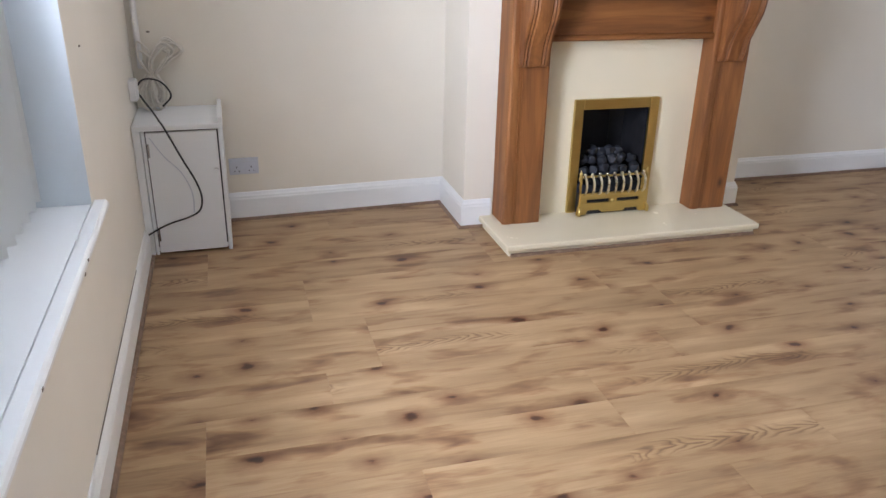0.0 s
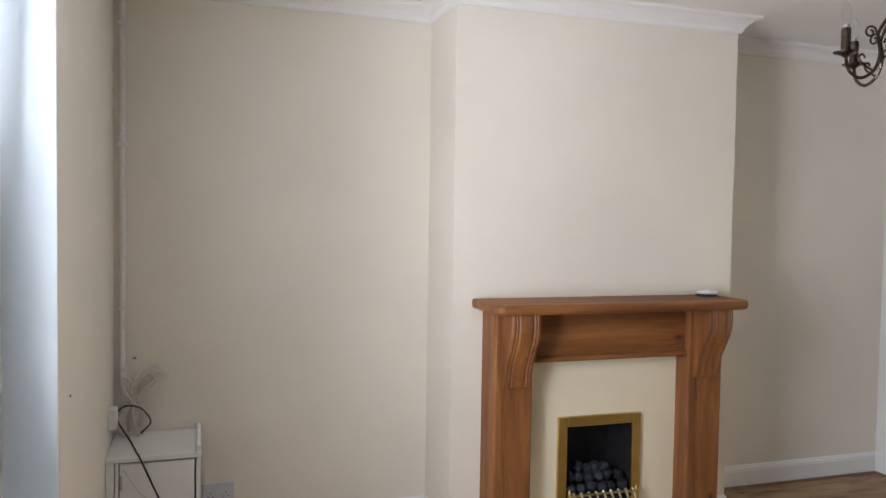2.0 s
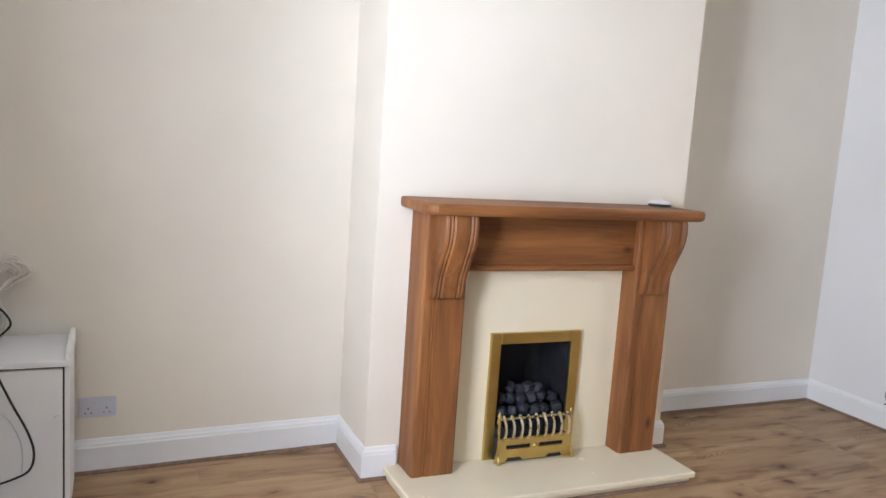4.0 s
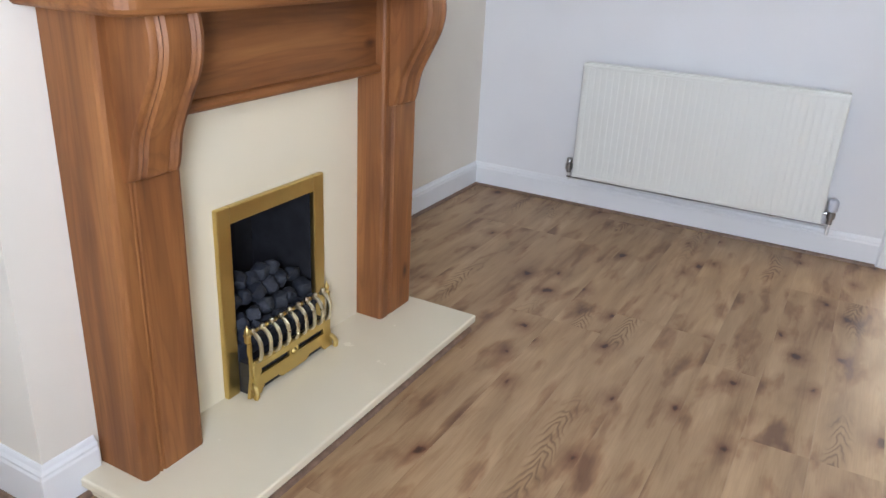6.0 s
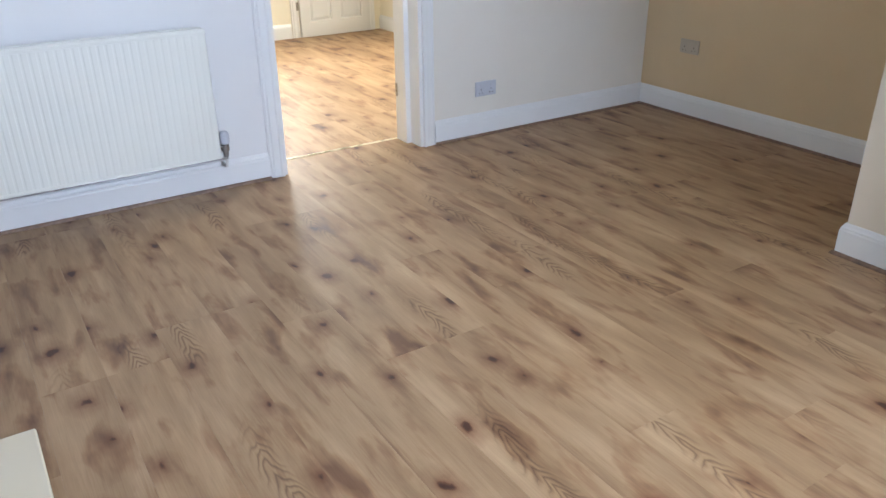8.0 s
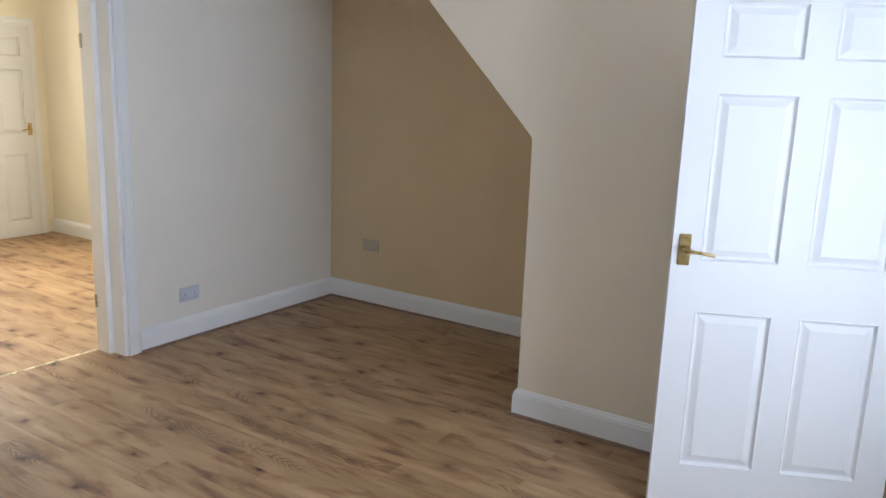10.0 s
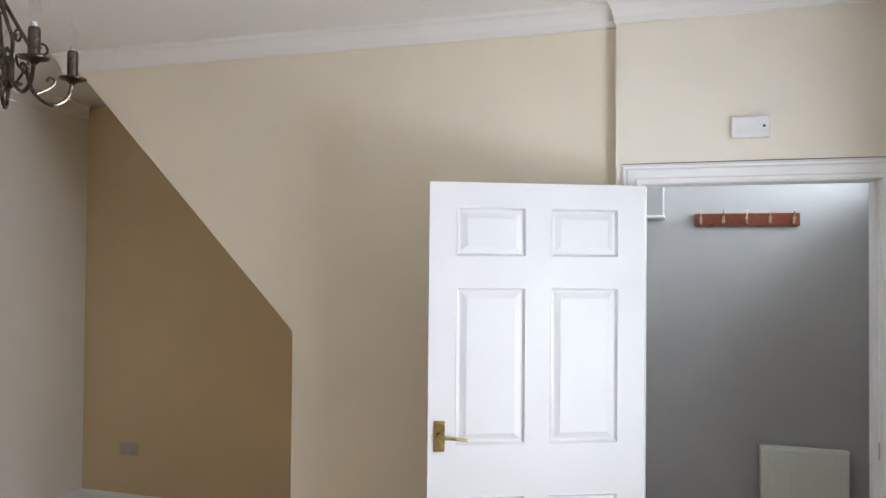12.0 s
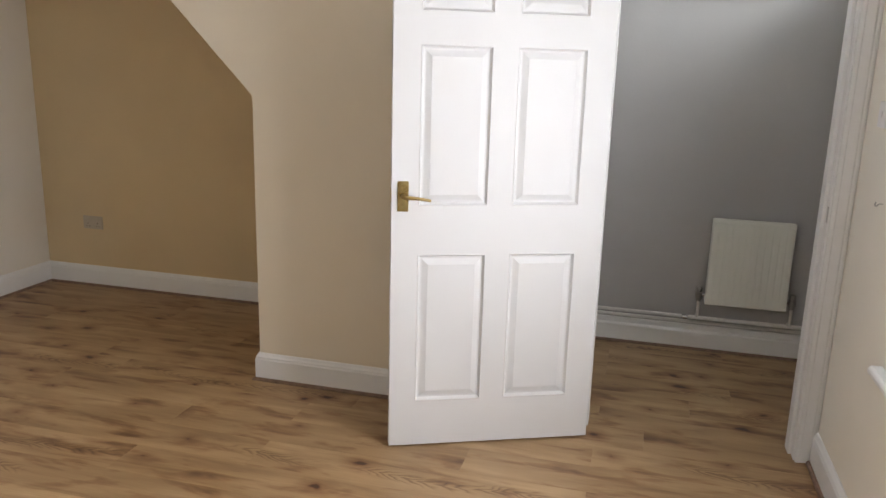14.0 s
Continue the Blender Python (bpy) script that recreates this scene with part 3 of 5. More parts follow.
def door_leaf(name, width, height, thick, panels, label):
    """A moulded six-panel leaf: along +x from its hinge edge, faces at y 0 and -thick, foot at z 0."""
    leaf = empty(name, (0, 0, 0), label, "door", kind="structure")
    us = sorted({0, width} | {u for p in panels for u in p[:2]})
    zs = sorted({0, height} | {z for p in panels for z in p[2:]})
    bm = bmesh.new()
    grid = {}
    for s, y in ((0, 0.0), (1, -thick)):
        for i, u in enumerate(us):
            for j, z in enumerate(zs):
                grid[s, i, j] = bm.verts.new((u, y, z))
    hollow = []
    for s in (0, 1):
        for i in range(len(us) - 1):
            for j in range(len(zs) - 1):
                f = bm.faces.new([grid[s, i, j], grid[s, i + 1, j], grid[s, i + 1, j + 1], grid[s, i, j + 1]])
                if any(p[0] <= us[i] and us[i + 1] <= p[1] and p[2] <= zs[j] and zs[j + 1] <= p[3] for p in panels):
                    hollow.append(f)
    for j in range(len(zs) - 1):
        for i in (0, len(us) - 1):
            bm.faces.new((grid[0, i, j], grid[0, i, j + 1], grid[1, i, j + 1], grid[1, i, j]))
    for i in range(len(us) - 1):
        for j in (0, len(zs) - 1):
            bm.faces.new((grid[0, i, j], grid[0, i + 1, j], grid[1, i + 1, j], grid[1, i, j]))
    bmesh.ops.recalc_face_normals(bm, faces=bm.faces)
    bmesh.ops.inset_individual(bm, faces=hollow, thickness=0.005, depth=0.0015)
    bmesh.ops.inset_individual(bm, faces=hollow, thickness=0.012, depth=-0.0145)
    part("leaf_body", bm, DOOR_WHITE, leaf)
    for u0, u1, z0, z1 in panels:
        for y, way in ((-0.0128, 1), (-thick + 0.0128, -1)):
            b2 = bmesh.new()
            a = 0.0185
            low = [b2.verts.new((u, y, z)) for u, z in ((u0 + a, z0 + a), (u1 - a, z0 + a), (u1 - a, z1 - a), (u0 + a, z1 - a))]
            a = 0.042
            high = [b2.verts.new((u, y + way * 0.0105, z)) for u, z in ((u0 + a, z0 + a), (u1 - a, z0 + a), (u1 - a, z1 - a), (u0 + a, z1 - a))]
            b2.faces.new(high)
            b2.faces.new(low[::-1])
            for k in range(4):
                b2.faces.new((low[k], low[(k + 1) % 4], high[(k + 1) % 4], high[k]))
            part("panel", b2, DOOR_WHITE, leaf)
    return leaf


def lever_handle(leaf, u, z, y, way, toward):
    plate = part("handle_plate", boxed(u - 0.021, u + 0.021, min(y, y + way * 0.007), max(y, y + way * 0.007), z - 0.06, z + 0.055, 0.002), AGED_BRASS, leaf, "brass handle backplate")
    pts = curve_points([(u, y + way * 0.005, z), (u, y + way * 0.035, z), (u + toward * 0.012, y + way * 0.047, z - 0.001), (u + toward * 0.055, y + way * 0.05, z - 0.004), (u + toward * 0.1, y + way * 0.047, z - 0.012)], 5)
    n = len(pts)
    part("lever", tube(pts, 0.0085, 10, taper=[1.1 - 0.45 * k / (n - 1) for k in range(n)]), AGED_BRASS, plate, "curved brass lever", smooth=True)


SIX = [(0.102, 0.372, 0.19, 0.80), (0.466, 0.736, 0.19, 0.80), (0.102, 0.372, 0.99, 1.585), (0.466, 0.736, 0.99, 1.585), (0.102, 0.372, 1.70, 1.888), (0.466, 0.736, 1.70, 1.888)]


def hall_door():
    leaf = door_leaf("door_hall", 0.838, 1.981, 0.04, SIX, "white six-panel door with brass lever, standing wide open")
    lever_handle(leaf, 0.795, 1.03, 0.0, 1, -1)
    lever_handle(leaf, 0.795, 1.03, -0.04, -1, -1)
    part("latch", boxed(0.8375, 0.8395, -0.029, -0.011, 1.0, 1.06, 0.0006), BRASS, leaf, "brass latch plate on the edge")
    for z in (0.2, 1.78):
        part("hinge", boxed(-0.006, 0.004, -0.046, -0.036, z - 0.04, z + 0.04, 0.001), CHROME, leaf, "small steel hinge")
    leaf.matrix_world = pose(0.450, 0.396, 0.008, 0, 0, 24.3)


hall_door()


def kitchen_far_door():
    leaf = door_leaf("door_kitchen_far", 0.76, 1.981, 0.04, [(a * 0.907, b * 0.907, c - 0.05 if c < 0.5 else c, d) for a, b, c, d in SIX], "closed white six-panel door across the kitchen")
    leaf.matrix_world = pose(7.862, 0.125, 0.006, 0, 0, -90)
    lever_handle(leaf, 0.70, 1.03, -0.04, -1, -1)
    frame_ob = empty("door_frame_far", (0, 0, 0), "white frame of the far kitchen door", "door frame", kind="structure")
    architrave(frame_ob, (-1, 0, 0), (7.88, 0, 0), -0.64, 0.13, 1.99, (0, 1, 0))
    for z in (0.30, 1.0, 1.75):
        hinge(frame_ob, 7.857, 0.138, z, 0.004, 0.012)


kitchen_far_door()


# ---- front window ----
def front_window():
    win = empty("window_front", (0, 0, 0), "white upvc window behind white vertical blinds", "window", kind="structure")
    x0, x1 = -0.745, -0.685
    for a, b, c, d in ((WIN_S, WIN_N, SILL, SILL + 0.06), (WIN_S, WIN_N, WIN_TOP - 0.06, WIN_TOP), (WIN_S, WIN_S + 0.06, SILL + 0.06, WIN_TOP - 0.06), (WIN_N - 0.06, WIN_N, SILL + 0.06, WIN_TOP - 0.06), (1.685, 1.745, SILL + 0.06, WIN_TOP - 0.06)):
        part("window_frame", boxed(x0, x1, a, b, c, d, 0.004), UPVC, win)
    for a, b in ((WIN_S + 0.06, 1.685), (1.745, WIN_N - 0.06)):
        pane = part("pane", boxed(-0.722, -0.716, a, b, SILL + 0.06, WIN_TOP - 0.06), GLASS, win, "clear glass pane")
        pane.visible_shadow = False
    structure("trim_reveal_north", boxed(-0.685, WEST - 0.001, WIN_N - 0.006, WIN_N, SILL, WIN_TOP), REVEAL, "white side of the window recess, daylight's blue-grey in its colour", "window reveal")
    structure("trim_reveal_south", boxed(-0.685, WEST - 0.001, WIN_S, WIN_S + 0.006, SILL, WIN_TOP), REVEAL, "white side of the window recess, daylight's blue-grey in its colour", "window reveal")
    structure("trim_reveal_top", boxed(-0.685, WEST - 0.001, WIN_S + 0.006, WIN_N - 0.006, WIN_TOP - 0.006, WIN_TOP), REVEAL, "white head of the window recess, daylight's blue-grey in its colour", "window reveal")
    nose = [(0, -0.03), (0.262, -0.03), (0.268, -0.027), (0.272, -0.02), (0.272, -0.012), (0.268, -0.005), (0.262, 0.0), (0.232, 0.0), (0.2315, -0.007), (0.2275, -0.007), (0.227, 0.0), (0, 0.0)]
    bm = prism(nose, (-0.685, WIN_S - 0.035, SILL), (-0.685, WIN_N + 0.035, SILL), (1, 0, 0))
    tagged(part("window_sill", bm, GLOSS), "white gloss window board with a rounded front edge", "window sill", kind="structure")


front_window()


def vertical_blind():
    blind = empty("vertical_blind", (-0.62, 1.71, 2.36), "white fabric vertical blind, slats nearly closed", "blind")
    up = Matrix.Translation((0.62, -1.71, -2.36))
    rail = boxed(-0.64, -0.60, WIN_S + 0.02, WIN_N - 0.02, WIN_TOP - 0.045, WIN_TOP - 0.008, 0.003)
    rail.transform(up)
    part("head_rail", rail, UPVC, blind)
    count, wide = 17, 0.089
    me = None
    for k in range(count):
        y = WIN_S + 0.034 + (WIN_N - WIN_S - 0.068) * k / (count - 1)
        if me is None:
            bm = bmesh.new()
            rows = 9
            cols = 4
            tall = WIN_TOP - 0.05 - SILL - 0.02
            g = [[[bm.verts.new((u * wide / 2, 0.004 * (1 - u * u) + s * 0.0008, -z * tall)) for z in [i / (rows - 1) for i in range(rows)]] for u in [-1 + 2 * j / cols for j in range(cols + 1)]] for s in (0, 1)]
            for s in (0, 1):
                for j in range(cols):
                    for i in range(rows - 1):
                        bm.faces.new((g[s][j][i], g[s][j + 1][i], g[s][j + 1][i + 1], g[s][j][i + 1]))
            for j in (0, cols):
                for i in range(rows - 1):
                    bm.faces.new((g[0][j][i], g[0][j][i + 1], g[1][j][i + 1], g[1][j][i]))
            for i in (0, rows - 1):
                for j in range(cols):
                    bm.faces.new((g[0][j][i], g[0][j + 1][i], g[1][j + 1][i], g[1][j][i]))
            slat = part("slat", bm, CLOTH, blind, "white fabric slat", smooth=True)
            me = slat.data
        else:
            slat = new("slat", me)
            slat.parent = blind
        slat.matrix_basis = up @ pose(-0.62, y, WIN_TOP - 0.05, 0, 0, 38 + random.uniform(-5, 5))


vertical_blind()


def other_windows():
    win = empty("window_kitchen", (0, 0, 0), "wide white-framed kitchen window", "window", kind="structure")
    for a, b, c, d in ((0.2, 1.4, 1.05, 1.11), (0.2, 1.4, 2.09, 2.15), (0.2, 0.26, 1.11, 2.09), (1.34, 1.4, 1.11, 2.09), (0.77, 0.83, 1.11, 2.09)):
        part("window_frame", boxed(7.93, 7.98, a, b, c, d, 0.004), UPVC, win)
    for a, b in ((0.26, 0.77), (0.83, 1.34)):
        part("pane", boxed(7.952, 7.958, a, b, 1.11, 2.09), GLASS, win).visible_shadow = False
    # added out of view, round the side lamp
    win = empty("added_window_kitchen_side", (0, 0, 0), "unseen white-framed window added to light the kitchen from the side", "window", kind="structure")
    for a, b, c, d in ((5.0, 6.6, 1.05, 1.11), (5.0, 6.6, 2.09, 2.15), (5.0, 5.06, 1.11, 2.09), (6.54, 6.6, 1.11, 2.09), (5.77, 5.83, 1.11, 2.09)):
        part("window_frame", boxed(a, b, -0.87, -0.82, c, d, 0.004), UPVC, win)
    for a, b in ((5.06, 5.77), (5.83, 6.54)):
        part("pane", boxed(a, b, -0.848, -0.842, 1.11, 2.09), GLASS, win).visible_shadow = False
    win = empty("window_fanlight", (0, 0, 0), "narrow glazed fanlight over the front door", "window", kind="structure")
    for a, b, c, d in ((-0.78, 0.06, 2.08, 2.11), (-0.78, 0.06, 2.41, 2.44), (-0.78, -0.75, 2.11, 2.41), (0.03, 0.06, 2.11, 2.41)):
        part("window_frame", boxed(-0.80, -0.75, a, b, c, d, 0.003), UPVC, win)
    part("pane", boxed(-0.778, -0.772, -0.75, 0.03, 2.11, 2.41), GLASS, win).visible_shadow = False


other_windows()


# ---- fireplace ----
def hearth():
    h = empty("hearth", (1.85, 3.41, 0), "cream polished stone hearth slab on the floor", "hearth")
    off = Matrix.Translation((-1.85, -3.41, 0))
    low = boxed(1.18, 2.525, 3.198, 3.618, 0.0, 0.031, 0.002)
    low.transform(off)
    part("lower_slab", low, STONE, h)
    top = boxed(1.163, 2.542, 3.18, 3.618, 0.031, 0.06, 0.006, 2)
    top.transform(off)
    part("top_slab", top, STONE, h)
    seal = prism(ROUND, (1.19, 3.198, 0), (2.52, 3.198, 0), (0, -1, 0))
    seal.transform(off)
    part("beading", seal, BEAD, h, "brown beading along the front of the hearth")


hearth()


def leg_mesh(x0, x1):
    """Pilaster with rounded front corners and two fluted strips."""
    r = 0.012
    front, back = 3.452, 3.617
    prof = [(x0, back), (x0, front + r), (x0 + r * 0.3, front + r * 0.3), (x0 + r, front)]
    w = x1 - x0
    for c in (0.24, 0.30):
        c = x0 + w * c
        prof += [(c - 0.005, front), (c - 0.003, front + 0.005), (c + 0.003, front + 0.005), (c + 0.005, front)]
    prof += [(x1 - r, front), (x1 - r * 0.3, front + r * 0.3), (x1, front + r), (x1, back)]
    bm = bmesh.new()
    rings = [[bm.verts.new((x, y, z)) for x, y in prof] for z in (0.06, 1.204)]
    n = len(prof)
    for k in range(n):
        bm.faces.new((rings[0][k], rings[0][(k + 1) % n], rings[1][(k + 1) % n], rings[1][k]))
    bm.faces.new(rings[0])
    bm.faces.new(rings[1][::-1])
    return bm


def corbel_mesh(x0, x1):
    """S-shaped bracket, its face cut with three reeds."""
    side = curve_points([(3.452, 0.842, 0), (3.436, 0.846, 0), (3.425, 0.88, 0), (3.412, 0.94, 0), (3.378, 1.01, 0), (3.343, 1.08, 0), (3.330, 1.14, 0), (3.334, 1.19, 0), (3.338, 1.204, 0)], 4)
    bm = bmesh.new()
    w = x1 - x0
    cuts = [(0, 0), (0.035, -0.004), (0.10, -0.006), (0.14, 0.0015), (0.19, -0.006), (0.25, 0.0015), (0.30, -0.006), (0.70, -0.006), (0.75, 0.0015), (0.81, -0.006), (0.86, 0.0015), (0.90, -0.006), (0.965, -0.004), (1, 0)]
    rows = []
    for u, d in cuts:
        rows.append([bm.verts.new((x0 + w * u, min(3.4525, y + d), z)) for y, z, _ in side])
    for a, b in zip(rows, rows[1:]):
        for k in range(len(side) - 1):
            bm.faces.new((a[k], a[k + 1], b[k + 1], b[k]))
    ends = []
    for row, x in ((rows[0], x0), (rows[-1], x1)):
        t, b = bm.verts.new((x, 3.4525, 1.204)), bm.verts.new((x, 3.4525, 0.842))
        bm.faces.new([*row, t, b])
        ends.append((t, b))
    bm.faces.new([r[-1] for r in rows] + [ends[1][0], ends[0][0]])
    bm.faces.new((ends[0][0], ends[1][0], ends[1][1], ends[0][1]))
    bm.faces.new([r[0] for r in rows] + [ends[1][1], ends[0][1]])
    return bm


def slab(outline, y0, y1):
    """A flat piece of that (x, z) outline between two depths."""
    bm = bmesh.new()
    a = [bm.verts.new((x, y0, z)) for x, z in outline]
    b = [bm.verts.new((x, y1, z)) for x, z in outline]
    bm.faces.new(a)
    bm.faces.new(b[::-1])
    for k in range(len(outline)):
        n = (k + 1) % len(outline)
        bm.faces.new((a[k], b[k], b[n], a[n]))
    return bm


def fireplace():
    s = empty("fireplace_surround", (0, 0, 0), "waxed knotty pine fire surround with corbels and cream back panel", "fireplace")
    part("leg", leg_mesh(1.238, 1.437), PINE_Z, s, smooth=False)
    part("leg", leg_mesh(2.306, 2.510), PINE_Z, s, smooth=False)
    part("corbel", corbel_mesh(1.272, 1.417), PINE_Z, s, "reeded pine bracket", smooth=True)
    part("corbel", corbel_mesh(2.330, 2.472), PINE_Z, s, "reeded pine bracket", smooth=True)
    part("frieze", boxed(1.437, 2.306, 3.488, 3.60, 0.975, 1.204, 0.002), PINE_X, s)
    lip = prism([(0, 0), (0.012, 0), (0.020, 0.006), (0.022, 0.014), (0.016, 0.024), (0.010, 0.028), (0, 0.030)], (1.437, 3.49, 0.950), (2.306, 3.49, 0.950), (0, -1, 0))
    part("frieze_moulding", lip, PINE_X, s)
    part("frieze_return", boxed(1.437, 2.306, 3.49, 3.60, 0.950, 0.975), PINE_X, s)
    # shelf with rounded front corners and a softened edge
    x0, x1, y0, y1, r = 1.182, 2.556, 3.292, 3.618, 0.05
    outline = [(x0, y1)] + [(x0 + r - r * math.cos(t), y0 + r - r * math.sin(t)) for t in (k * math.pi / 12 for k in range(7))]
    outline += [(x1 - r + r * math.sin(t), y0 + r - r * math.cos(t)) for t in (k * math.pi / 12 for k in range(7))] + [(x1, y1)]
    bm = bmesh.new()
    cx, cy = (x0 + x1) / 2, y1
    layers = []
    for z, inset in ((1.204, 0.010), (1.210, 0.003), (1.218, 0.0), (1.240, 0.0), (1.247, 0.003), (1.250, 0.009)):
        ring = []
        for x, y in outline:
            ring.append(bm.verts.new((x + (inset if x < cx else -inset), y + (inset if y < y1 - 0.01 else 0), z)))
        layers.append(ring)
    n = len(outline)
    for a, b in zip(layers, layers[1:]):
        for k in range(n):
            bm.faces.new((a[k], a[(k + 1) % n], b[(k + 1) % n], b[k]))
    bm.faces.new(layers[0])
    bm.faces.new(layers[-1][::-1])
    part("mantel_shelf", bm, PINE_X, s, "thick pine mantel shelf with rounded corners")
    outline = [(1.437, 0.06), (1.655, 0.06), (1.655, 0.62), (2.06, 0.62), (2.06, 0.06), (2.306, 0.06), (2.306, 0.95), (1.437, 0.95)]
    part("back_panel", slab(outline, 3.56, 3.60), STONE, s, "plain cream stone-effect back panel")
    for x in (2.5105,):
        part("side_strip", boxed(x, x + 0.02, 3.575, 3.60, 0.06, 0.20, 0.002), GLOSS, s, "short white filler strip")


fireplace()


def gas_fire():
    g = empty("gas_fire", (0, 0, 0), "coal-effect gas fire with brass trim and brass fret", "fire")
    x0, x1, z1, y = 1.623, 2.092, 0.656, 3.56
    # trim: bevelled brass frame, left, right and top
    for a, b, c, d in ((x0, x0 + 0.05, 0.06, z1), (x1 - 0.05, x1, 0.06, z1), (x0 + 0.05, x1 - 0.05, z1 - 0.052, z1)):
        part("brass_trim", boxed(a, b, y - 0.020, y - 0.0005, c, d, 0.004, 2), BRASS, g, "flat polished brass frame")
    bm = bmesh.new()
    a0, a1 = x0 + 0.04, x1 - 0.04
    box(bm, a0 - 0.012, a0, y, 3.84, 0.06, 0.62)
    box(bm, a1, a1 + 0.012, y, 3.84, 0.06, 0.62)
    box(bm, a0, a1, 3.82, 3.84, 0.06, 0.62)
    box(bm, a0, a1, y, 3.82, 0.61, 0.622)
    box(bm, a0, a1, y, 3.82, 0.062, 0.15)
    part("firebox", bm, SOOT, g, "black metal firebox")
    part("fireback", boxed(a0 + 0.09, a1 - 0.09, 3.806, 3.82, 0.15, 0.57, 0.004), COAL, g, "dark grey ceramic fireback")
    random.seed(5)
    for row, (yy, zz, count) in enumerate(((3.540, 0.235, 7), (3.568, 0.280, 6), (3.605, 0.325, 6), (3.635, 0.358, 4))):
        for k in range(count):
            b2 = bmesh.new()
            bmesh.ops.create_icosphere(b2, subdivisions=2, radius=0.5)
            for v in b2.verts:
                q = Vector((math.copysign(abs(v.co.x) ** 0.6, v.co.x), math.copysign(abs(v.co.y) ** 0.6, v.co.y), math.copysign(abs(v.co.z) ** 0.6, v.co.z)))
                v.co = q * (0.86 + 0.25 * noise.noise(v.co * 3 + Vector((k * 5, row * 9, 0))))
            sx = random.uniform(0.045, 0.058)
            span = (a1 - a0 - 0.05) * (1 if count > 4 else 0.62)
            cx = (a0 + a1) / 2 + span * ((k + 0.5) / count - 0.5) + random.uniform(-0.006, 0.006)
            b2.transform(pose(cx, yy, zz + random.uniform(-0.008, 0.008), random.uniform(-30, 30), random.uniform(-30, 30), random.uniform(0, 90)) @ Matrix.Diagonal((sx, sx * 0.85, sx * 0.92, 1)))
            part("coal", b2, COAL, g, smooth=True)
    part("coal_bed", boxed(a0 + 0.002, a1 - 0.002, 3.54, 3.70, 0.15, 0.22, 0.01), COAL, g, "dark ember bed")
    # fret: bowed bars with ball tops between two rails, a pierced plate, flared cheeks
    f0, f1 = x0 + 0.050, x1 - 0.050
    count = 9
    for k in range(count):
        x = f0 + 0.018 + (f1 - f0 - 0.036) * k / (count - 1)
        pts = curve_points([(x, 3.512, 0.262), (x, 3.492, 0.268), (x, 3.472, 0.250), (x, 3.466, 0.222), (x, 3.472, 0.190), (x, 3.492, 0.172)], 4)
        bm = tube(pts, 0.0066, 8)
        lathe([(0.003, 0), (0.0075, 0.004), (0.0085, 0.010), (0.006, 0.016), (0.0, 0.018)], 10, pose(x, 3.497, 0.268), bm)
        part("fret_bar", bm, SILVER_BRASS, g, "bowed pale brass bar with a ball top", smooth=True)
    for z, yy, r in ((0.262, 3.512, 0.006), (0.172, 3.493, 0.008)):
        part("fret_rail", tube([(f0, yy, z), (f1, yy, z)], r, 10), BRASS, g, smooth=True)
    mid = (f0 + f1) / 2
    foot = [(f0, 0.128), (f0, 0.066), (f0 + 0.03, 0.066), (f0 + 0.045, 0.088), (mid - 0.075, 0.088), (mid - 0.06, 0.074), (mid + 0.06, 0.074), (mid + 0.075, 0.088), (f1 - 0.045, 0.088), (f1 - 0.03, 0.066), (f1, 0.066), (f1, 0.128)]
    bm = slab(foot, 3.484, 3.494)
    box(bm, f0, f1, 3.484, 3.494, 0.146, 0.170, 0.002)
    for a, b in ((f0, f0 + 0.035), (mid - 0.022, mid + 0.022), (f1 - 0.035, f1)):
        box(bm, a, b, 3.4845, 3.4935, 0.126, 0.148)
    part("ashpan_cover", bm, BRASS, g, "brass front plate pierced with two slots")
    part("ashpan_back", boxed(f0, f1, 3.50, 3.545, 0.064, 0.168), SOOT, g)
    part("boss", lathe([(0.012, 0), (0.010, 0.005), (0.004, 0.009), (0, 0.010)], 12, pose(mid, 3.484, 0.136, 90, 0, 0)), BRASS, g, smooth=True)
    for x, way in ((f0, -1), (f1, 1)):
        cheek = [(x, 0.064), (x + way * 0.018, 0.064), (x + way * 0.014, 0.090), (x + way * 0.006, 0.130), (x + way * 0.005, 0.190), (x + way * 0.010, 0.215), (x + way * 0.008, 0.245), (x, 0.250)]
        part("cheek", slab(cheek, 3.486, 3.497), BRASS, g, "flared brass cheek")
        prof = [(0.010, 0.0), (0.010, 0.018), (0.006, 0.022), (0.009, 0.032), (0.008, 0.040), (0.003, 0.048), (0.001, 0.056)]
        part("finial", lathe(prof, 12, pose(x + way * 0.004, 3.498, 0.248)), BRASS, g, "small brass finial", smooth=True)
        pts = curve_points([(x + way * 0.006, 3.486, 0.105), (x + way * 0.008, 3.474, 0.098), (x + way * 0.010, 3.466, 0.084), (x + way * 0.010, 3.470, 0.069)], 4)
        part("foot", tube(pts, 0.009, 8), BRASS, g, "scrolled brass foot", smooth=True)


gas_fire()


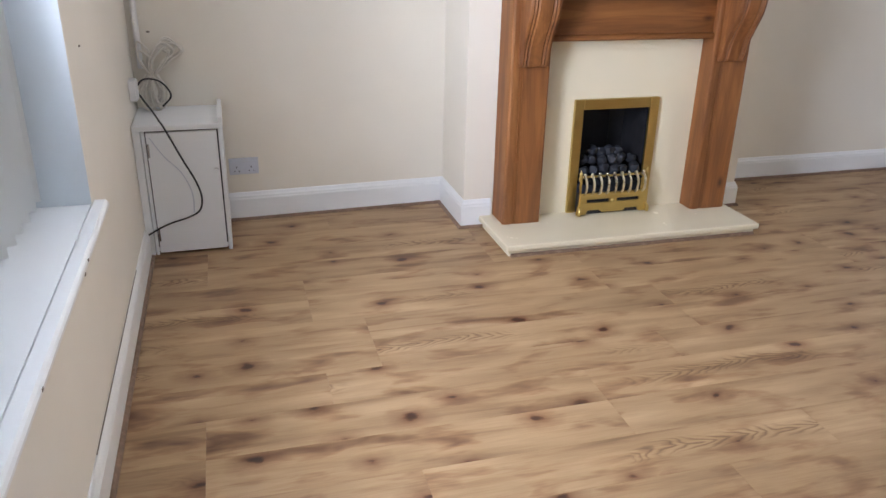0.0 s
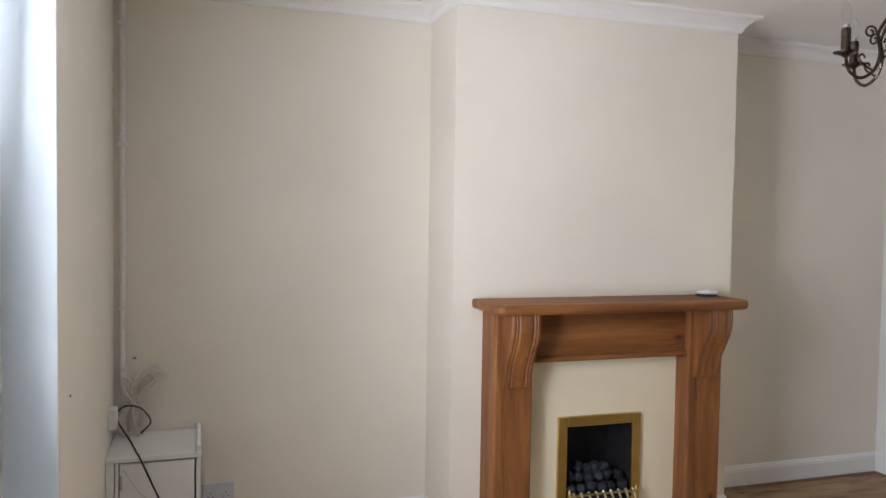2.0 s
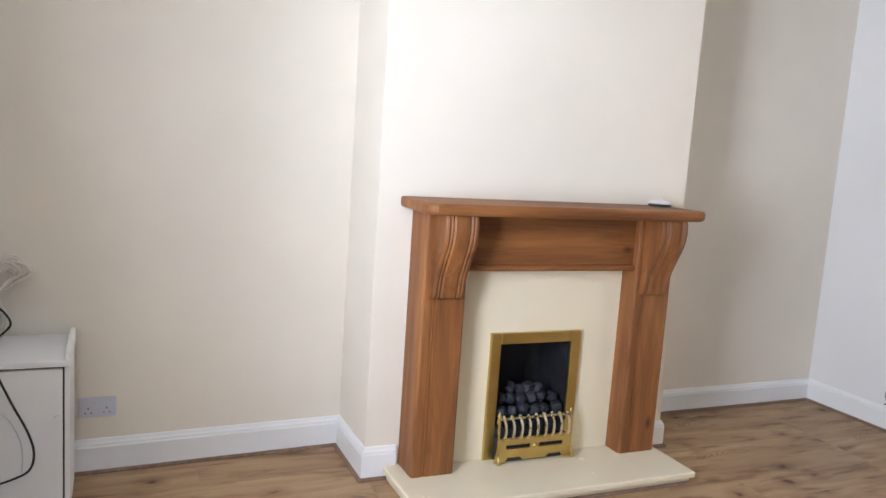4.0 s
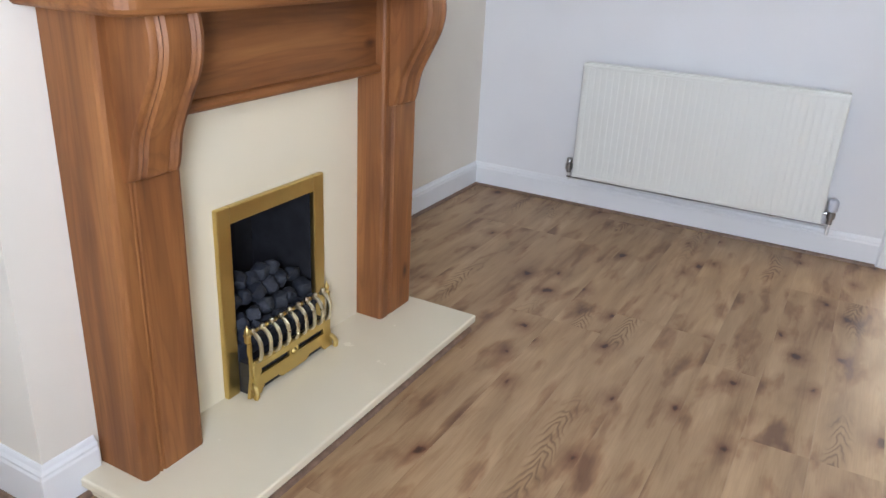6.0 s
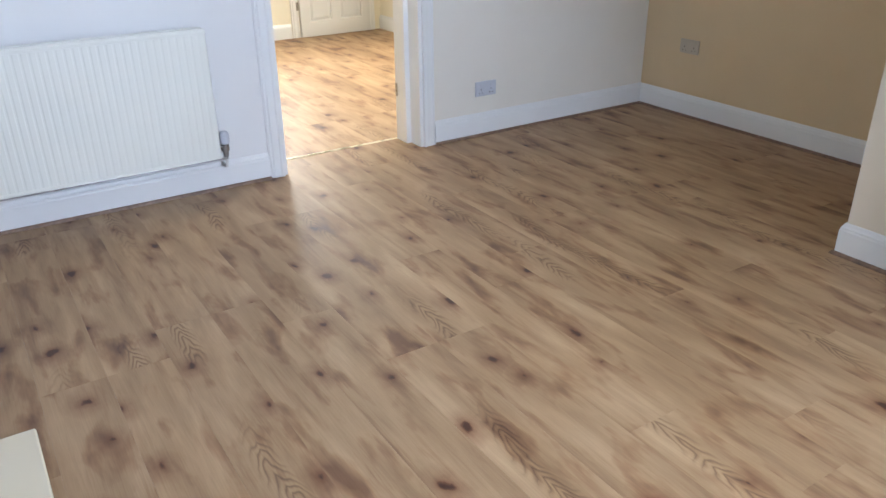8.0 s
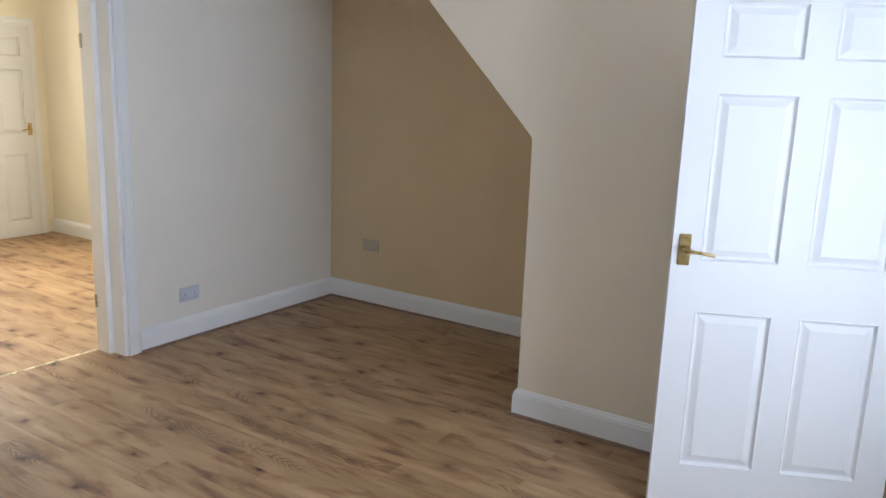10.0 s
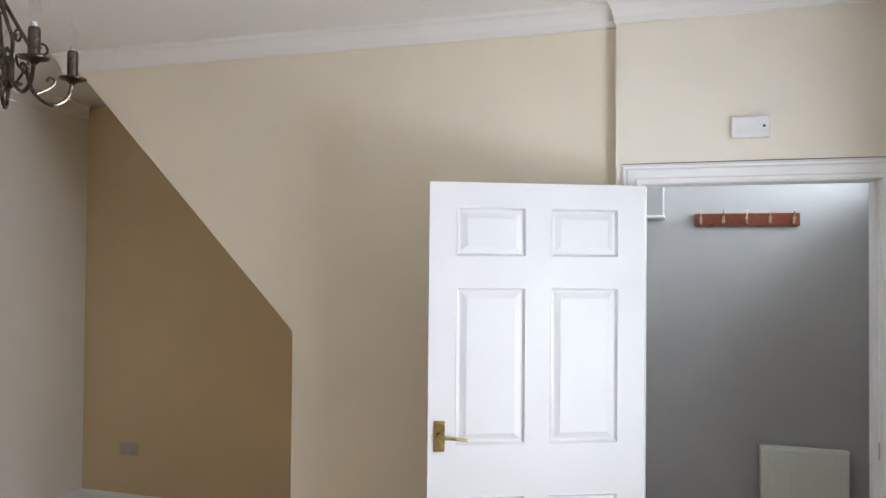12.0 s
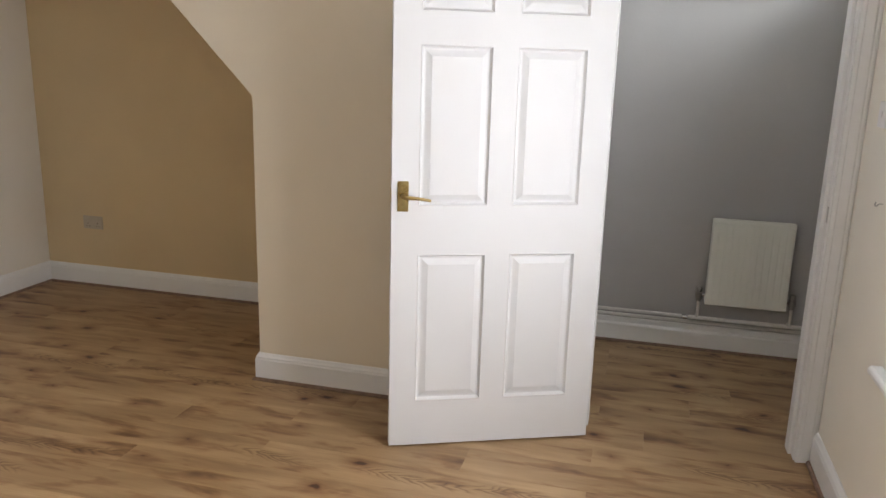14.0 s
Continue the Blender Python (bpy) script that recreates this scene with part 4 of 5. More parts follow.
def mantel_coaster():
    p = empty("small_dish", (2.470, 3.535, 1.25), "small white lidded dish on a dark base on the mantel shelf", "dish")
    m = Matrix.Diagonal((1.2, 0.95, 1, 1))
    part("base", lathe([(0.046, 0.0), (0.049, 0.002), (0.049, 0.008), (0.046, 0.0131)], 28, Matrix.Translation((-0.006, 0, 0)) @ m), BLACK, p, "dark round base", smooth=True)
    part("dish", lathe([(0.046, 0.013), (0.051, 0.016), (0.050, 0.022), (0.034, 0.026), (0.010, 0.028), (0.008, 0.034), (0.004, 0.036), (0.0, 0.036)], 28, m), PLASTIC, p, smooth=True)


mantel_coaster()


# ---- radiators ----
def radiator(name, width, height, depth, flutes, label, open_sides=True):
    """Panel radiator along +x from its end, back at y 0, front at y -depth, foot at z 0."""
    r = empty(name, (0, 0, 0), label, "radiator")
    bm = bmesh.new()
    pts = []
    edge, pitch = 0.022, (width - 0.044) / flutes
    pts.append((0.0, -depth + 0.012))
    pts.append((0.006, -depth + 0.003))
    pts.append((edge, -depth))
    for k in range(flutes):
        a = edge + k * pitch
        for u, d in ((0.30, 0.0), (0.42, 0.0012), (0.62, 0.0012), (0.74, 0.0), (1.0, 0.0)):
            pts.append((a + u * pitch, -depth + d))
    pts += [(width - 0.006, -depth + 0.003), (width, -depth + 0.012), (width, -depth + 0.02), (0, -depth + 0.02)]
    z0, z1 = 0.018, height - 0.024
    rings = [[bm.verts.new((x, y, z)) for x, y in pts] for z in (z0, z1)]
    n = len(pts)
    for k in range(n):
        bm.faces.new((rings[0][k], rings[0][(k + 1) % n], rings[1][(k + 1) % n], rings[1][k]))
    bm.faces.new(rings[0])
    bm.faces.new(rings[1][::-1])
    part("front_panel", bm, RAD_WHITE, r, "vertically fluted steel panel")
    part("bottom_seam", boxed(0.0, width, -depth + 0.002, -depth + 0.022, 0, 0.02, 0.004), RAD_WHITE, r)
    part("top_seam", boxed(0.0, width, -depth + 0.001, -depth + 0.024, height - 0.026, height - 0.006, 0.004), RAD_WHITE, r)
    bm = bmesh.new()
    box(bm, 0.004, width - 0.004, -depth + 0.004, -depth + 0.012, height - 0.008, height)
    box(bm, 0.004, width - 0.004, -0.034, -0.028, height - 0.008, height)
    box(bm, 0.004, width - 0.004, -depth + 0.012, -0.034, height - 0.007, height - 0.003)
    for k in range(int(width / 0.06)):
        x = 0.03 + k * 0.06
        box(bm, x, x + 0.036, -depth + 0.022, -0.044, height - 0.003, height - 0.0015)
    part("top_grille", bm, RAD_WHITE, r, "white top grille")
    if open_sides:
        pleats = [(0.02 + k * 0.018, -depth + 0.0215 if k % 2 else -0.0465) for k in range(int((width - 0.04) / 0.018))]
        bm = bmesh.new()
        rows = [[bm.verts.new((x, y, z)) for x, y in pleats + [(x, y - 0.0015) for x, y in pleats[::-1]]] for z in (0.03, height - 0.03)]
        for k in range(len(rows[0])):
            n = (k + 1) % len(rows[0])
            bm.faces.new((rows[0][k], rows[0][n], rows[1][n], rows[1][k]))
        # dark grey fins put the shade of the open side into their colour
        part("convector", bm, DARK_CHROME, r, "pleated convector, its dark grey standing for shade between the panels")
        # thin grey rod added to draw the dark line along the panel's foot
        part("bottom_line", tube([(-0.03, -depth + 0.014, -0.004), (width + 0.03, -depth + 0.014, -0.004)], 0.0052, 10), DARK_CHROME, r, "thin dark grey line under the panel", smooth=True)
    for x in () if open_sides else (0.0, width - 0.003):
        part("side_cover", boxed(x, x + 0.003, -depth + 0.014, -0.03, 0.012, height - 0.004), RAD_WHITE, r)
    part("back_panel", boxed(0.004, width - 0.004, -0.045, -0.03, 0.01, height - 0.02, 0.003), RAD_WHITE, r)
    for x in (0.12, width - 0.12):
        part("wall_bracket", boxed(x - 0.02, x + 0.02, -0.03, 0.0, 0.05, height - 0.06), CHROME, r)
    return r


def trv(parent, x, y, foot):
    v = part("thermostatic_valve", lathe([(0.013, -0.05), (0.013, -0.02), (0.020, -0.02), (0.020, 0.006), (0.017, 0.006), (0.017, 0.012)], 14, pose(x, y, 0.045)), DARK_CHROME, parent, "chrome radiator valve body", smooth=True)
    part("valve_head", lathe([(0.016, 0), (0.024, 0.006), (0.025, 0.046), (0.021, 0.056), (0.015, 0.062), (0.0, 0.062)], 16, pose(x, y, 0.057)), GREY_PLASTIC, v, "grey and white valve head", smooth=True)
    part("tail", tube([(x, y, 0.045), (x + (0.05 if x < 0 else -0.05), y, 0.045)], 0.009, 10), CHROME, v, smooth=True)
    part("supply_pipe", tube(curve_points([(x, y, 0.0), (x, y, foot + 0.02), (x, y + 0.02, foot), (x, 0.02, foot)], 4), 0.0085, 10), COPPER, v, smooth=True)


def lockshield(parent, x, y, foot):
    v = part("lockshield_valve", lathe([(0.013, -0.035), (0.013, -0.018), (0.020, -0.018), (0.020, 0.014), (0.016, 0.016), (0.016, 0.040), (0.012, 0.045), (0, 0.045)], 14, pose(x, y, 0.045)), DARK_CHROME, parent, "chrome lockshield valve", smooth=True)
    part("tail", tube([(x, y, 0.045), (x + (0.05 if x < 0 else -0.05), y, 0.045)], 0.009, 10), CHROME, v, smooth=True)
    part("supply_pipe", tube(curve_points([(x, y, 0.02), (x, y, foot + 0.02), (x, y + 0.02, foot), (x, 0.02, foot)], 4), 0.0085, 10), COPPER, v, smooth=True)


def living_radiator():
    r = radiator("radiator_living", 1.25, 0.61, 0.10, 37, "long cream-white panel radiator on the wall")
    lockshield(r, -0.032, -0.055, -0.03)
    trv(r, 1.282, -0.055, -0.06)
    r.matrix_world = pose(EAST - 0.026, 3.39, 0.19, 0, 0, -90)


living_radiator()


def hall_radiator():
    r = radiator("radiator_hall", 0.415, 0.475, 0.075, 11, "small cream-white panel radiator in the hall", open_sides=False)
    lockshield(r, 0.445, -0.045, -0.085)
    lockshield(r, -0.03, -0.045, -0.085)
    r.matrix_world = pose(-0.072, HALL_BACK + 0.002, 0.285, 0, 0, 180)
    p = empty("heating_pipes", (0, HALL_BACK + 0.03, 0.2), "white-painted heating pipes along the hall skirting", "pipe")
    pts = [(0.02, 0.008, -0.008), (-0.60, 0.008, -0.008)]
    part("pipe", tube(pts, 0.0085, 10), COPPER, p, smooth=True)
    part("pipe", tube([(0.94, -0.018, -0.012), (-0.69, -0.018, -0.012)], 0.0095, 10), COPPER, p, smooth=True)
    part("pipe", tube([(0.94, -0.018, -0.040), (-0.69, -0.018, -0.040)], 0.0095, 10), COPPER, p, smooth=True)
    part("elbow", lathe([(0.012, -0.014), (0.013, -0.01), (0.013, 0.014), (0.011, 0.016)], 12, pose(0.02, 0.008, -0.008, 0, 90, 0)), CHROME, p, smooth=True)


hall_radiator()


# ---- hall fittings ----
def coat_rack():
    x0, x1, z = -0.268, 0.249, 1.927
    c = empty("coat_rack", (0, HALL_BACK, z), "dark red-brown wooden coat rack with five metal hooks", "coat rack")
    part("board", boxed(x0, x1, 0.002, 0.022, -0.034, 0.034, 0.004, 2), MAHOGANY, c)
    for k in range(5):
        x = x0 + 0.03 + (x1 - x0 - 0.06) * k / 4
        bm = tube(curve_points([(x, 0.024, -0.004), (x, 0.036, -0.020), (x, 0.048, -0.018), (x, 0.051, 0.004)], 4), 0.0035, 8)
        lathe([(0.005, 0.0), (0.007, 0.003), (0.007, 0.006), (0.004, 0.009), (0, 0.009)], 10, pose(x, 0.051, 0.002), bm)
        box(bm, x - 0.007, x + 0.007, 0.022, 0.026, -0.018, 0.016, 0.001)
        tube(curve_points([(x, 0.025, 0.008), (x, 0.040, 0.020), (x, 0.050, 0.036), (x, 0.050, 0.052)], 4), 0.0032, 8, bm)
        part("hook", bm, SILVER_BRASS, c, "small metal coat hook", smooth=True)


coat_rack()


def hall_meter_box():
    c = empty("meter_cupboard", (0.62, HALL_BACK, 1.93), "grey-white boxed-in cupboard high on the hall wall", "cupboard")
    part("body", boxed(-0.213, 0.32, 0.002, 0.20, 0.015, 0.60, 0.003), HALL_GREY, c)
    part("base_board", boxed(-0.220, 0.32, 0.002, 0.21, 0.0, 0.015, 0.003), GLOSS, c)


hall_meter_box()


# ---- electrical fittings ----
def double_socket(place, turn, material, label):
    """Double socket plate facing -y before the turn."""
    s = empty("double_socket", place, label, "socket", "double wall sockets")
    part("plate", boxed(-0.073, 0.073, -0.010, 0.0, -0.043, 0.043, 0.003, 2), material, s)
    for x in (-0.036, 0.036):
        part("rocker", boxed(x - 0.006, x + 0.006, -0.0135, -0.010, 0.012, 0.030, 0.001), material, s)
        for dx, dz, w, h in ((0, -0.004, 0.004, 0.009), (-0.011, -0.024, 0.0065, 0.004), (0.011, -0.024, 0.0065, 0.004)):
            part("pin_hole", boxed(x + dx - w / 2, x + dx + w / 2, -0.0112, -0.009, dz - h / 2, dz + h / 2), BLACK, s)
    s.matrix_world = pose(*place, 0, 0, turn)
    return s


double_socket((EAST, 0.505, 0.28), -90, GREY_PLASTIC, "pale grey double socket on the cream wall")
double_socket((3.82, ALCOVE_BACK, 0.435), 180, DULL_BEIGE, "dull beige double socket on the alcove wall")
double_socket((0.012, 3.984, 0.288), 2.4, GREY_PLASTIC, "pale grey double socket beside the white cabinet")
double_socket((7.88, 0.45, 0.42), -90, KITCHEN_CREAM, "cream double socket on the kitchen wall")


def wall_units():
    a = empty("wall_control_box", (0.063, DOOR_WALL, 2.21), "white plastic control box over the hall door", "control box")
    part("case", boxed(-0.068, 0.068, 0, 0.032, -0.04, 0.04, 0.004, 2), PLASTIC, a)
    part("indicator", lathe([(0.005, 0), (0.005, 0.003), (0, 0.003)], 10, pose(-0.048, 0.031, 0.0, -90, 0, 0)), BLACK, a, "small dark indicator")
    for x in (0.012, 0.036):
        part("button", lathe([(0.007, 0), (0.007, 0.002), (0, 0.0025)], 12, pose(x, 0.0315, 0.0, -90, 0, 0)), PLASTIC, a)
    s = empty("light_switch", (WEST, 0.56, 1.40), "white plastic light switch on the front wall", "light switch")
    part("plate", boxed(0, 0.009, -0.043, 0.043, -0.043, 0.043, 0.002), PLASTIC, s)
    part("rocker", boxed(0.009, 0.0125, -0.006, 0.006, -0.012, 0.012, 0.001), PLASTIC, s)
    h = part("wall_hook", tube(curve_points([(0, 0, 0), (0.012, 0, 0), (0.02, 0.0, -0.008), (0.024, 0, -0.002), (0.022, 0, 0.006)], 4), 0.002, 6), CHROME, smooth=True)
    h.location = (WEST, 0.70, 1.12)
    tagged(h, "tiny bent metal hook in the front wall", "hook")
    b = empty("junction_box", (WEST, 3.74, 0.735), "white plastic telephone box on the front wall", "junction box")
    part("case", boxed(0, 0.03, -0.04, 0.04, -0.04, 0.05, 0.004, 2), PLASTIC, b)
    part("cover", boxed(0.03, 0.034, -0.036, 0.036, -0.036, 0.046, 0.001), PLASTIC, b)


wall_units()


# ---- corner cabinet, conduit and cables ----
def corner_cabinet():
    c = empty("cabinet", (-0.26, 3.80, 0), "small white-painted meter cabinet in the corner", "cabinet")
    m = Matrix.Translation((0.26, -3.80, 0))

    def put(name, bm, material, parent=c, label=""):
        bm.transform(m)
        return part(name, bm, material, parent, label)

    put("top_board", boxed(-0.4535, -0.070, 3.572, NORTH_W - 0.001, 0.588, 0.612, 0.003), GLOSS)
    put("side_panel", boxed(-0.092, -0.074, 3.582, NORTH_W - 0.02, 0.0, 0.588, 0.002), GLOSS)
    put("side_panel", boxed(-0.4535, -0.4215, 3.582, NORTH_W - 0.02, 0.0, 0.588, 0.002), GLOSS)
    put("front_stile", boxed(-0.417, -0.404, 3.584, 3.60, 0.0, 0.588, 0.002), GLOSS)
    put("upstand", boxed(-0.090, -0.071, 3.574, NORTH_W - 0.001, 0.6125, 0.640, 0.003), GLOSS)
    put("base_board", boxed(-0.416, -0.093, 3.60, NORTH_W - 0.02, 0.012, 0.03), GLOSS)
    # black sheet that gives the gaps round the door their shade
    put("gap_shade", boxed(-0.416, -0.093, 3.606, 3.612, 0.03, 0.588), BLACK, c, "black sheet behind the door, painted shade for its gaps")
    door = put("cabinet_door", boxed(-0.399, -0.0985, 3.580, 3.596, 0.012, 0.580, 0.002), GLOSS, c, "plain white cupboard door")
    knob = lathe([(0.006, 0), (0.006, 0.008), (0.012, 0.014), (0.010, 0.02), (0, 0.021)], 12, pose(-0.115, 3.58, 0.40, 90, 0, 0))
    put("knob", knob, GLOSS, door)
    for z in (0.10, 0.50):
        put("hinge", boxed(-0.398, -0.390, 3.577, 3.582, z - 0.03, z + 0.03), CHROME, door)


corner_cabinet()


def conduit():
    c = empty("conduit", (-0.415, 3.938, 0.0), "white-painted conduit pipe up the corner", "conduit")
    part("pipe", tube([(0, 0, 0.80), (0, 0, TOP - 0.06)], 0.014, 12), COPPER, c, smooth=True)
    for z in (1.2, 1.95, 2.5):
        part("clip", boxed(-0.02, 0.02, -0.016, 0.03, z - 0.008, z + 0.008, 0.002), COPPER, c)


conduit()


def cables():
    random.seed(11)
    b = empty("cable_bundle", (-0.370, 3.90, 0.612), "tied bundle of looped off-white cables on the cabinet", "cable")
    # loops gathered at the middle, fanning out above and below
    for k in range(11):
        lean, size = random.choice((-0.04, 0.045, 0.075)) + random.uniform(-0.012, 0.012), random.uniform(0.75, 1.1)
        y = random.uniform(-0.03, 0.03)
        pts = [(0.0, y * 0.3, 0.16), (lean * 0.5 - 0.025, y, 0.235), (lean * 1.2 + 0.0, y + 0.01, 0.16 + 0.15 * size), (lean * 1.3 + 0.045, y, 0.15 + 0.13 * size), (lean * 0.6 + 0.03, -y, 0.22), (0.006, 0, 0.15)]
        part("cable_loop", tube(curve_points(pts, 6), 0.0048, 6), CABLE_WHITE, b, smooth=True)
    for k in range(13):
        x, w = random.uniform(-0.03, 0.035), random.uniform(0.02, 0.045)
        y = random.uniform(-0.045, 0.045)
        top, low = random.uniform(0.13, 0.19), random.uniform(0.006, 0.05)
        pts = [(x * 0.3, y * 0.2, top), (x - w, y, (top + low) / 2), (x - w * 0.5, y, low), (x + w * 0.5, y * 0.6, low), (x + w, y * 0.6, (top + low) / 2), (x * 0.3 + 0.005, 0, top)]
        part("cable_loop", tube(curve_points(pts, 6), 0.0048, 6), CABLE_WHITE, b, smooth=True)
    ring = [(0.034 * math.cos(t), 0.03 * math.sin(t), 0.15 + 0.01 * math.sin(3 * t)) for t in (2 * math.pi * k / 14 for k in range(15))]
    part("tie", tube(ring, 0.004, 6), CABLE_WHITE, b, smooth=True)
    f = part("feed_cable", tube(curve_points([(-0.08, 0.10, 0.42), (-0.075, 0.09, 0.33), (-0.05, 0.05, 0.26), (0.0, 0.0, 0.17)], 6), 0.004, 6), CABLE_WHITE, b, smooth=True)
    way = [(-0.331, 3.835, 0.640), (-0.289, 3.835, 0.691), (-0.33, 3.83, 0.756), (-0.400, 3.83, 0.768), (-0.432, 3.82, 0.728), (-0.408, 3.77, 0.690), (-0.365, 3.69, 0.648), (-0.335, 3.60, 0.624)]
    way += [(-0.316, 3.556, 0.605), (-0.255, 3.556, 0.46), (-0.21, 3.556, 0.36), (-0.19, 3.556, 0.28), (-0.205, 3.556, 0.215), (-0.26, 3.556, 0.185), (-0.33, 3.556, 0.165), (-0.39, 3.556, 0.14), (-0.437, 3.553, 0.115)]
    k = part("black_cable", tube(curve_points(way, 8), 0.0042, 8), BLACK, smooth=True)
    tagged(k, "black cable looping down in front of the white cabinet", "cable")
    t = part("thin_cable", tube(curve_points([(-0.385, 3.576, 0.56), (-0.33, 3.572, 0.47), (-0.27, 3.572, 0.40), (-0.235, 3.572, 0.32), (-0.228, 3.572, 0.255), (-0.232, 3.574, 0.20)], 6), 0.0022, 6), GREY_PLASTIC, smooth=True)
    tagged(t, "thin grey wire hanging on the cabinet door", "cable")


cables()


# ---- chandelier ----
def chandelier():
    c = empty("chandelier", (1.97, 1.965, 0), "antique pewter five-arm chandelier with candle bulbs", "chandelier")
    z = 2.352
    part("ceiling_rose", lathe([(0.055, 2.735), (0.055, 2.732), (0.045, 2.728), (0.02, 2.716), (0.008, 2.70), (0.0, 2.70)], 20), PEWTER, c, smooth=True)
    k, top = 0, 2.71
    while top > z + 0.05:
        ring = [(0.009 * math.cos(t), 0.0, top - 0.016 + 0.016 * math.sin(t)) for t in (2 * math.pi * i / 12 for i in range(13))]
        bm = tube(ring, 0.0022, 6)
        bm.transform(pose(0, 0, 0, 0, 0, 90 * (k % 2)))
        part("chain_link", bm, PEWTER, c, smooth=True)
        top -= 0.026
        k += 1
    part("hub", lathe([(0.004, z + 0.06), (0.012, z + 0.055), (0.016, z + 0.03), (0.03, z + 0.022), (0.03, z + 0.014), (0.018, z), (0.022, z - 0.02), (0.014, z - 0.045), (0.006, z - 0.05)], 18), PEWTER, c, smooth=True)
    part("column", lathe([(0.005, z - 0.04), (0.005, z - 0.127), (0.016, z - 0.135), (0.019, z - 0.152), (0.011, z - 0.164), (0.021, z - 0.176), (0.023, z - 0.202), (0.012, z - 0.218), (0.016, z - 0.232), (0.007, z - 0.247), (0.009, z - 0.260), (0.0, z - 0.272)], 18), PEWTER, c, smooth=True)
    for k in range(5):
        turn = Matrix.Rotation(radians(72 * k + 20), 4, "Z")
        bm = tube(curve_points([(0.012, 0, z - 0.008), (0.048, 0, z - 0.07), (0.080, 0, z - 0.128), (0.072, 0, z - 0.182), (0.088, 0, z - 0.236), (0.130, 0, z - 0.262), (0.168, 0, z - 0.240), (0.180, 0, z - 0.19)], 6), 0.0052, 8)
        bm.transform(turn)
        arm = part("arm", bm, PEWTER, c, "curved pewter arm", smooth=True)
        spiral = [(0.104 + 0.019 * (1 - i / 24) * math.cos(2.4 - i * 0.42), 0, z - 0.122 + 0.019 * (1 - i / 24) * math.sin(2.4 - i * 0.42)) for i in range(18)]
        curls = [
            [(0.079, 0, z - 0.155), (0.081, 0, z - 0.130)] + spiral,
            curve_points([(0.092, 0, z - 0.240), (0.112, 0, z - 0.228), (0.130, 0, z - 0.215), (0.138, 0, z - 0.198), (0.126, 0, z - 0.190), (0.118, 0, z - 0.202)], 4),
            curve_points([(0.070, 0, z - 0.190), (0.050, 0, z - 0.170), (0.046, 0, z - 0.148), (0.056, 0, z - 0.142), (0.060, 0, z - 0.154)], 4),
            curve_points([(0.010, 0, z + 0.030), (0.030, 0, z + 0.048), (0.038, 0, z + 0.036), (0.032, 0, z + 0.026), (0.026, 0, z + 0.034)], 4),
        ]
        for line in curls:
            bm = tube(line, 0.0034, 6)
            bm.transform(turn)
            part("scroll", bm, PEWTER, arm, smooth=True)
        at = turn @ Matrix.Translation((0.180, 0, z - 0.19))
        part("drip_pan", lathe([(0.006, -0.012), (0.014, -0.004), (0.034, 0.002), (0.036, 0.006), (0.014, 0.005), (0.0, 0.005)], 18, at), PEWTER, arm, smooth=True)
        part("candle_tube", lathe([(0.014, 0.005), (0.0145, 0.07), (0.013, 0.078), (0.0, 0.078)], 16, at), PEWTER, arm, "pewter candle sleeve", smooth=True)
        part("bulb_cap", lathe([(0.009, 0.078), (0.009, 0.090), (0.0, 0.090)], 12, at), CHROME, arm, smooth=True)
        bulb = part("bulb", lathe([(0.007, 0.090), (0.013, 0.105), (0.0155, 0.12), (0.012, 0.138), (0.005, 0.155), (0.0, 0.160)], 14, at), BULB_GLASS, arm, "clear glass candle bulb, unlit", smooth=True)
        bulb.visible_shadow = False


chandelier()


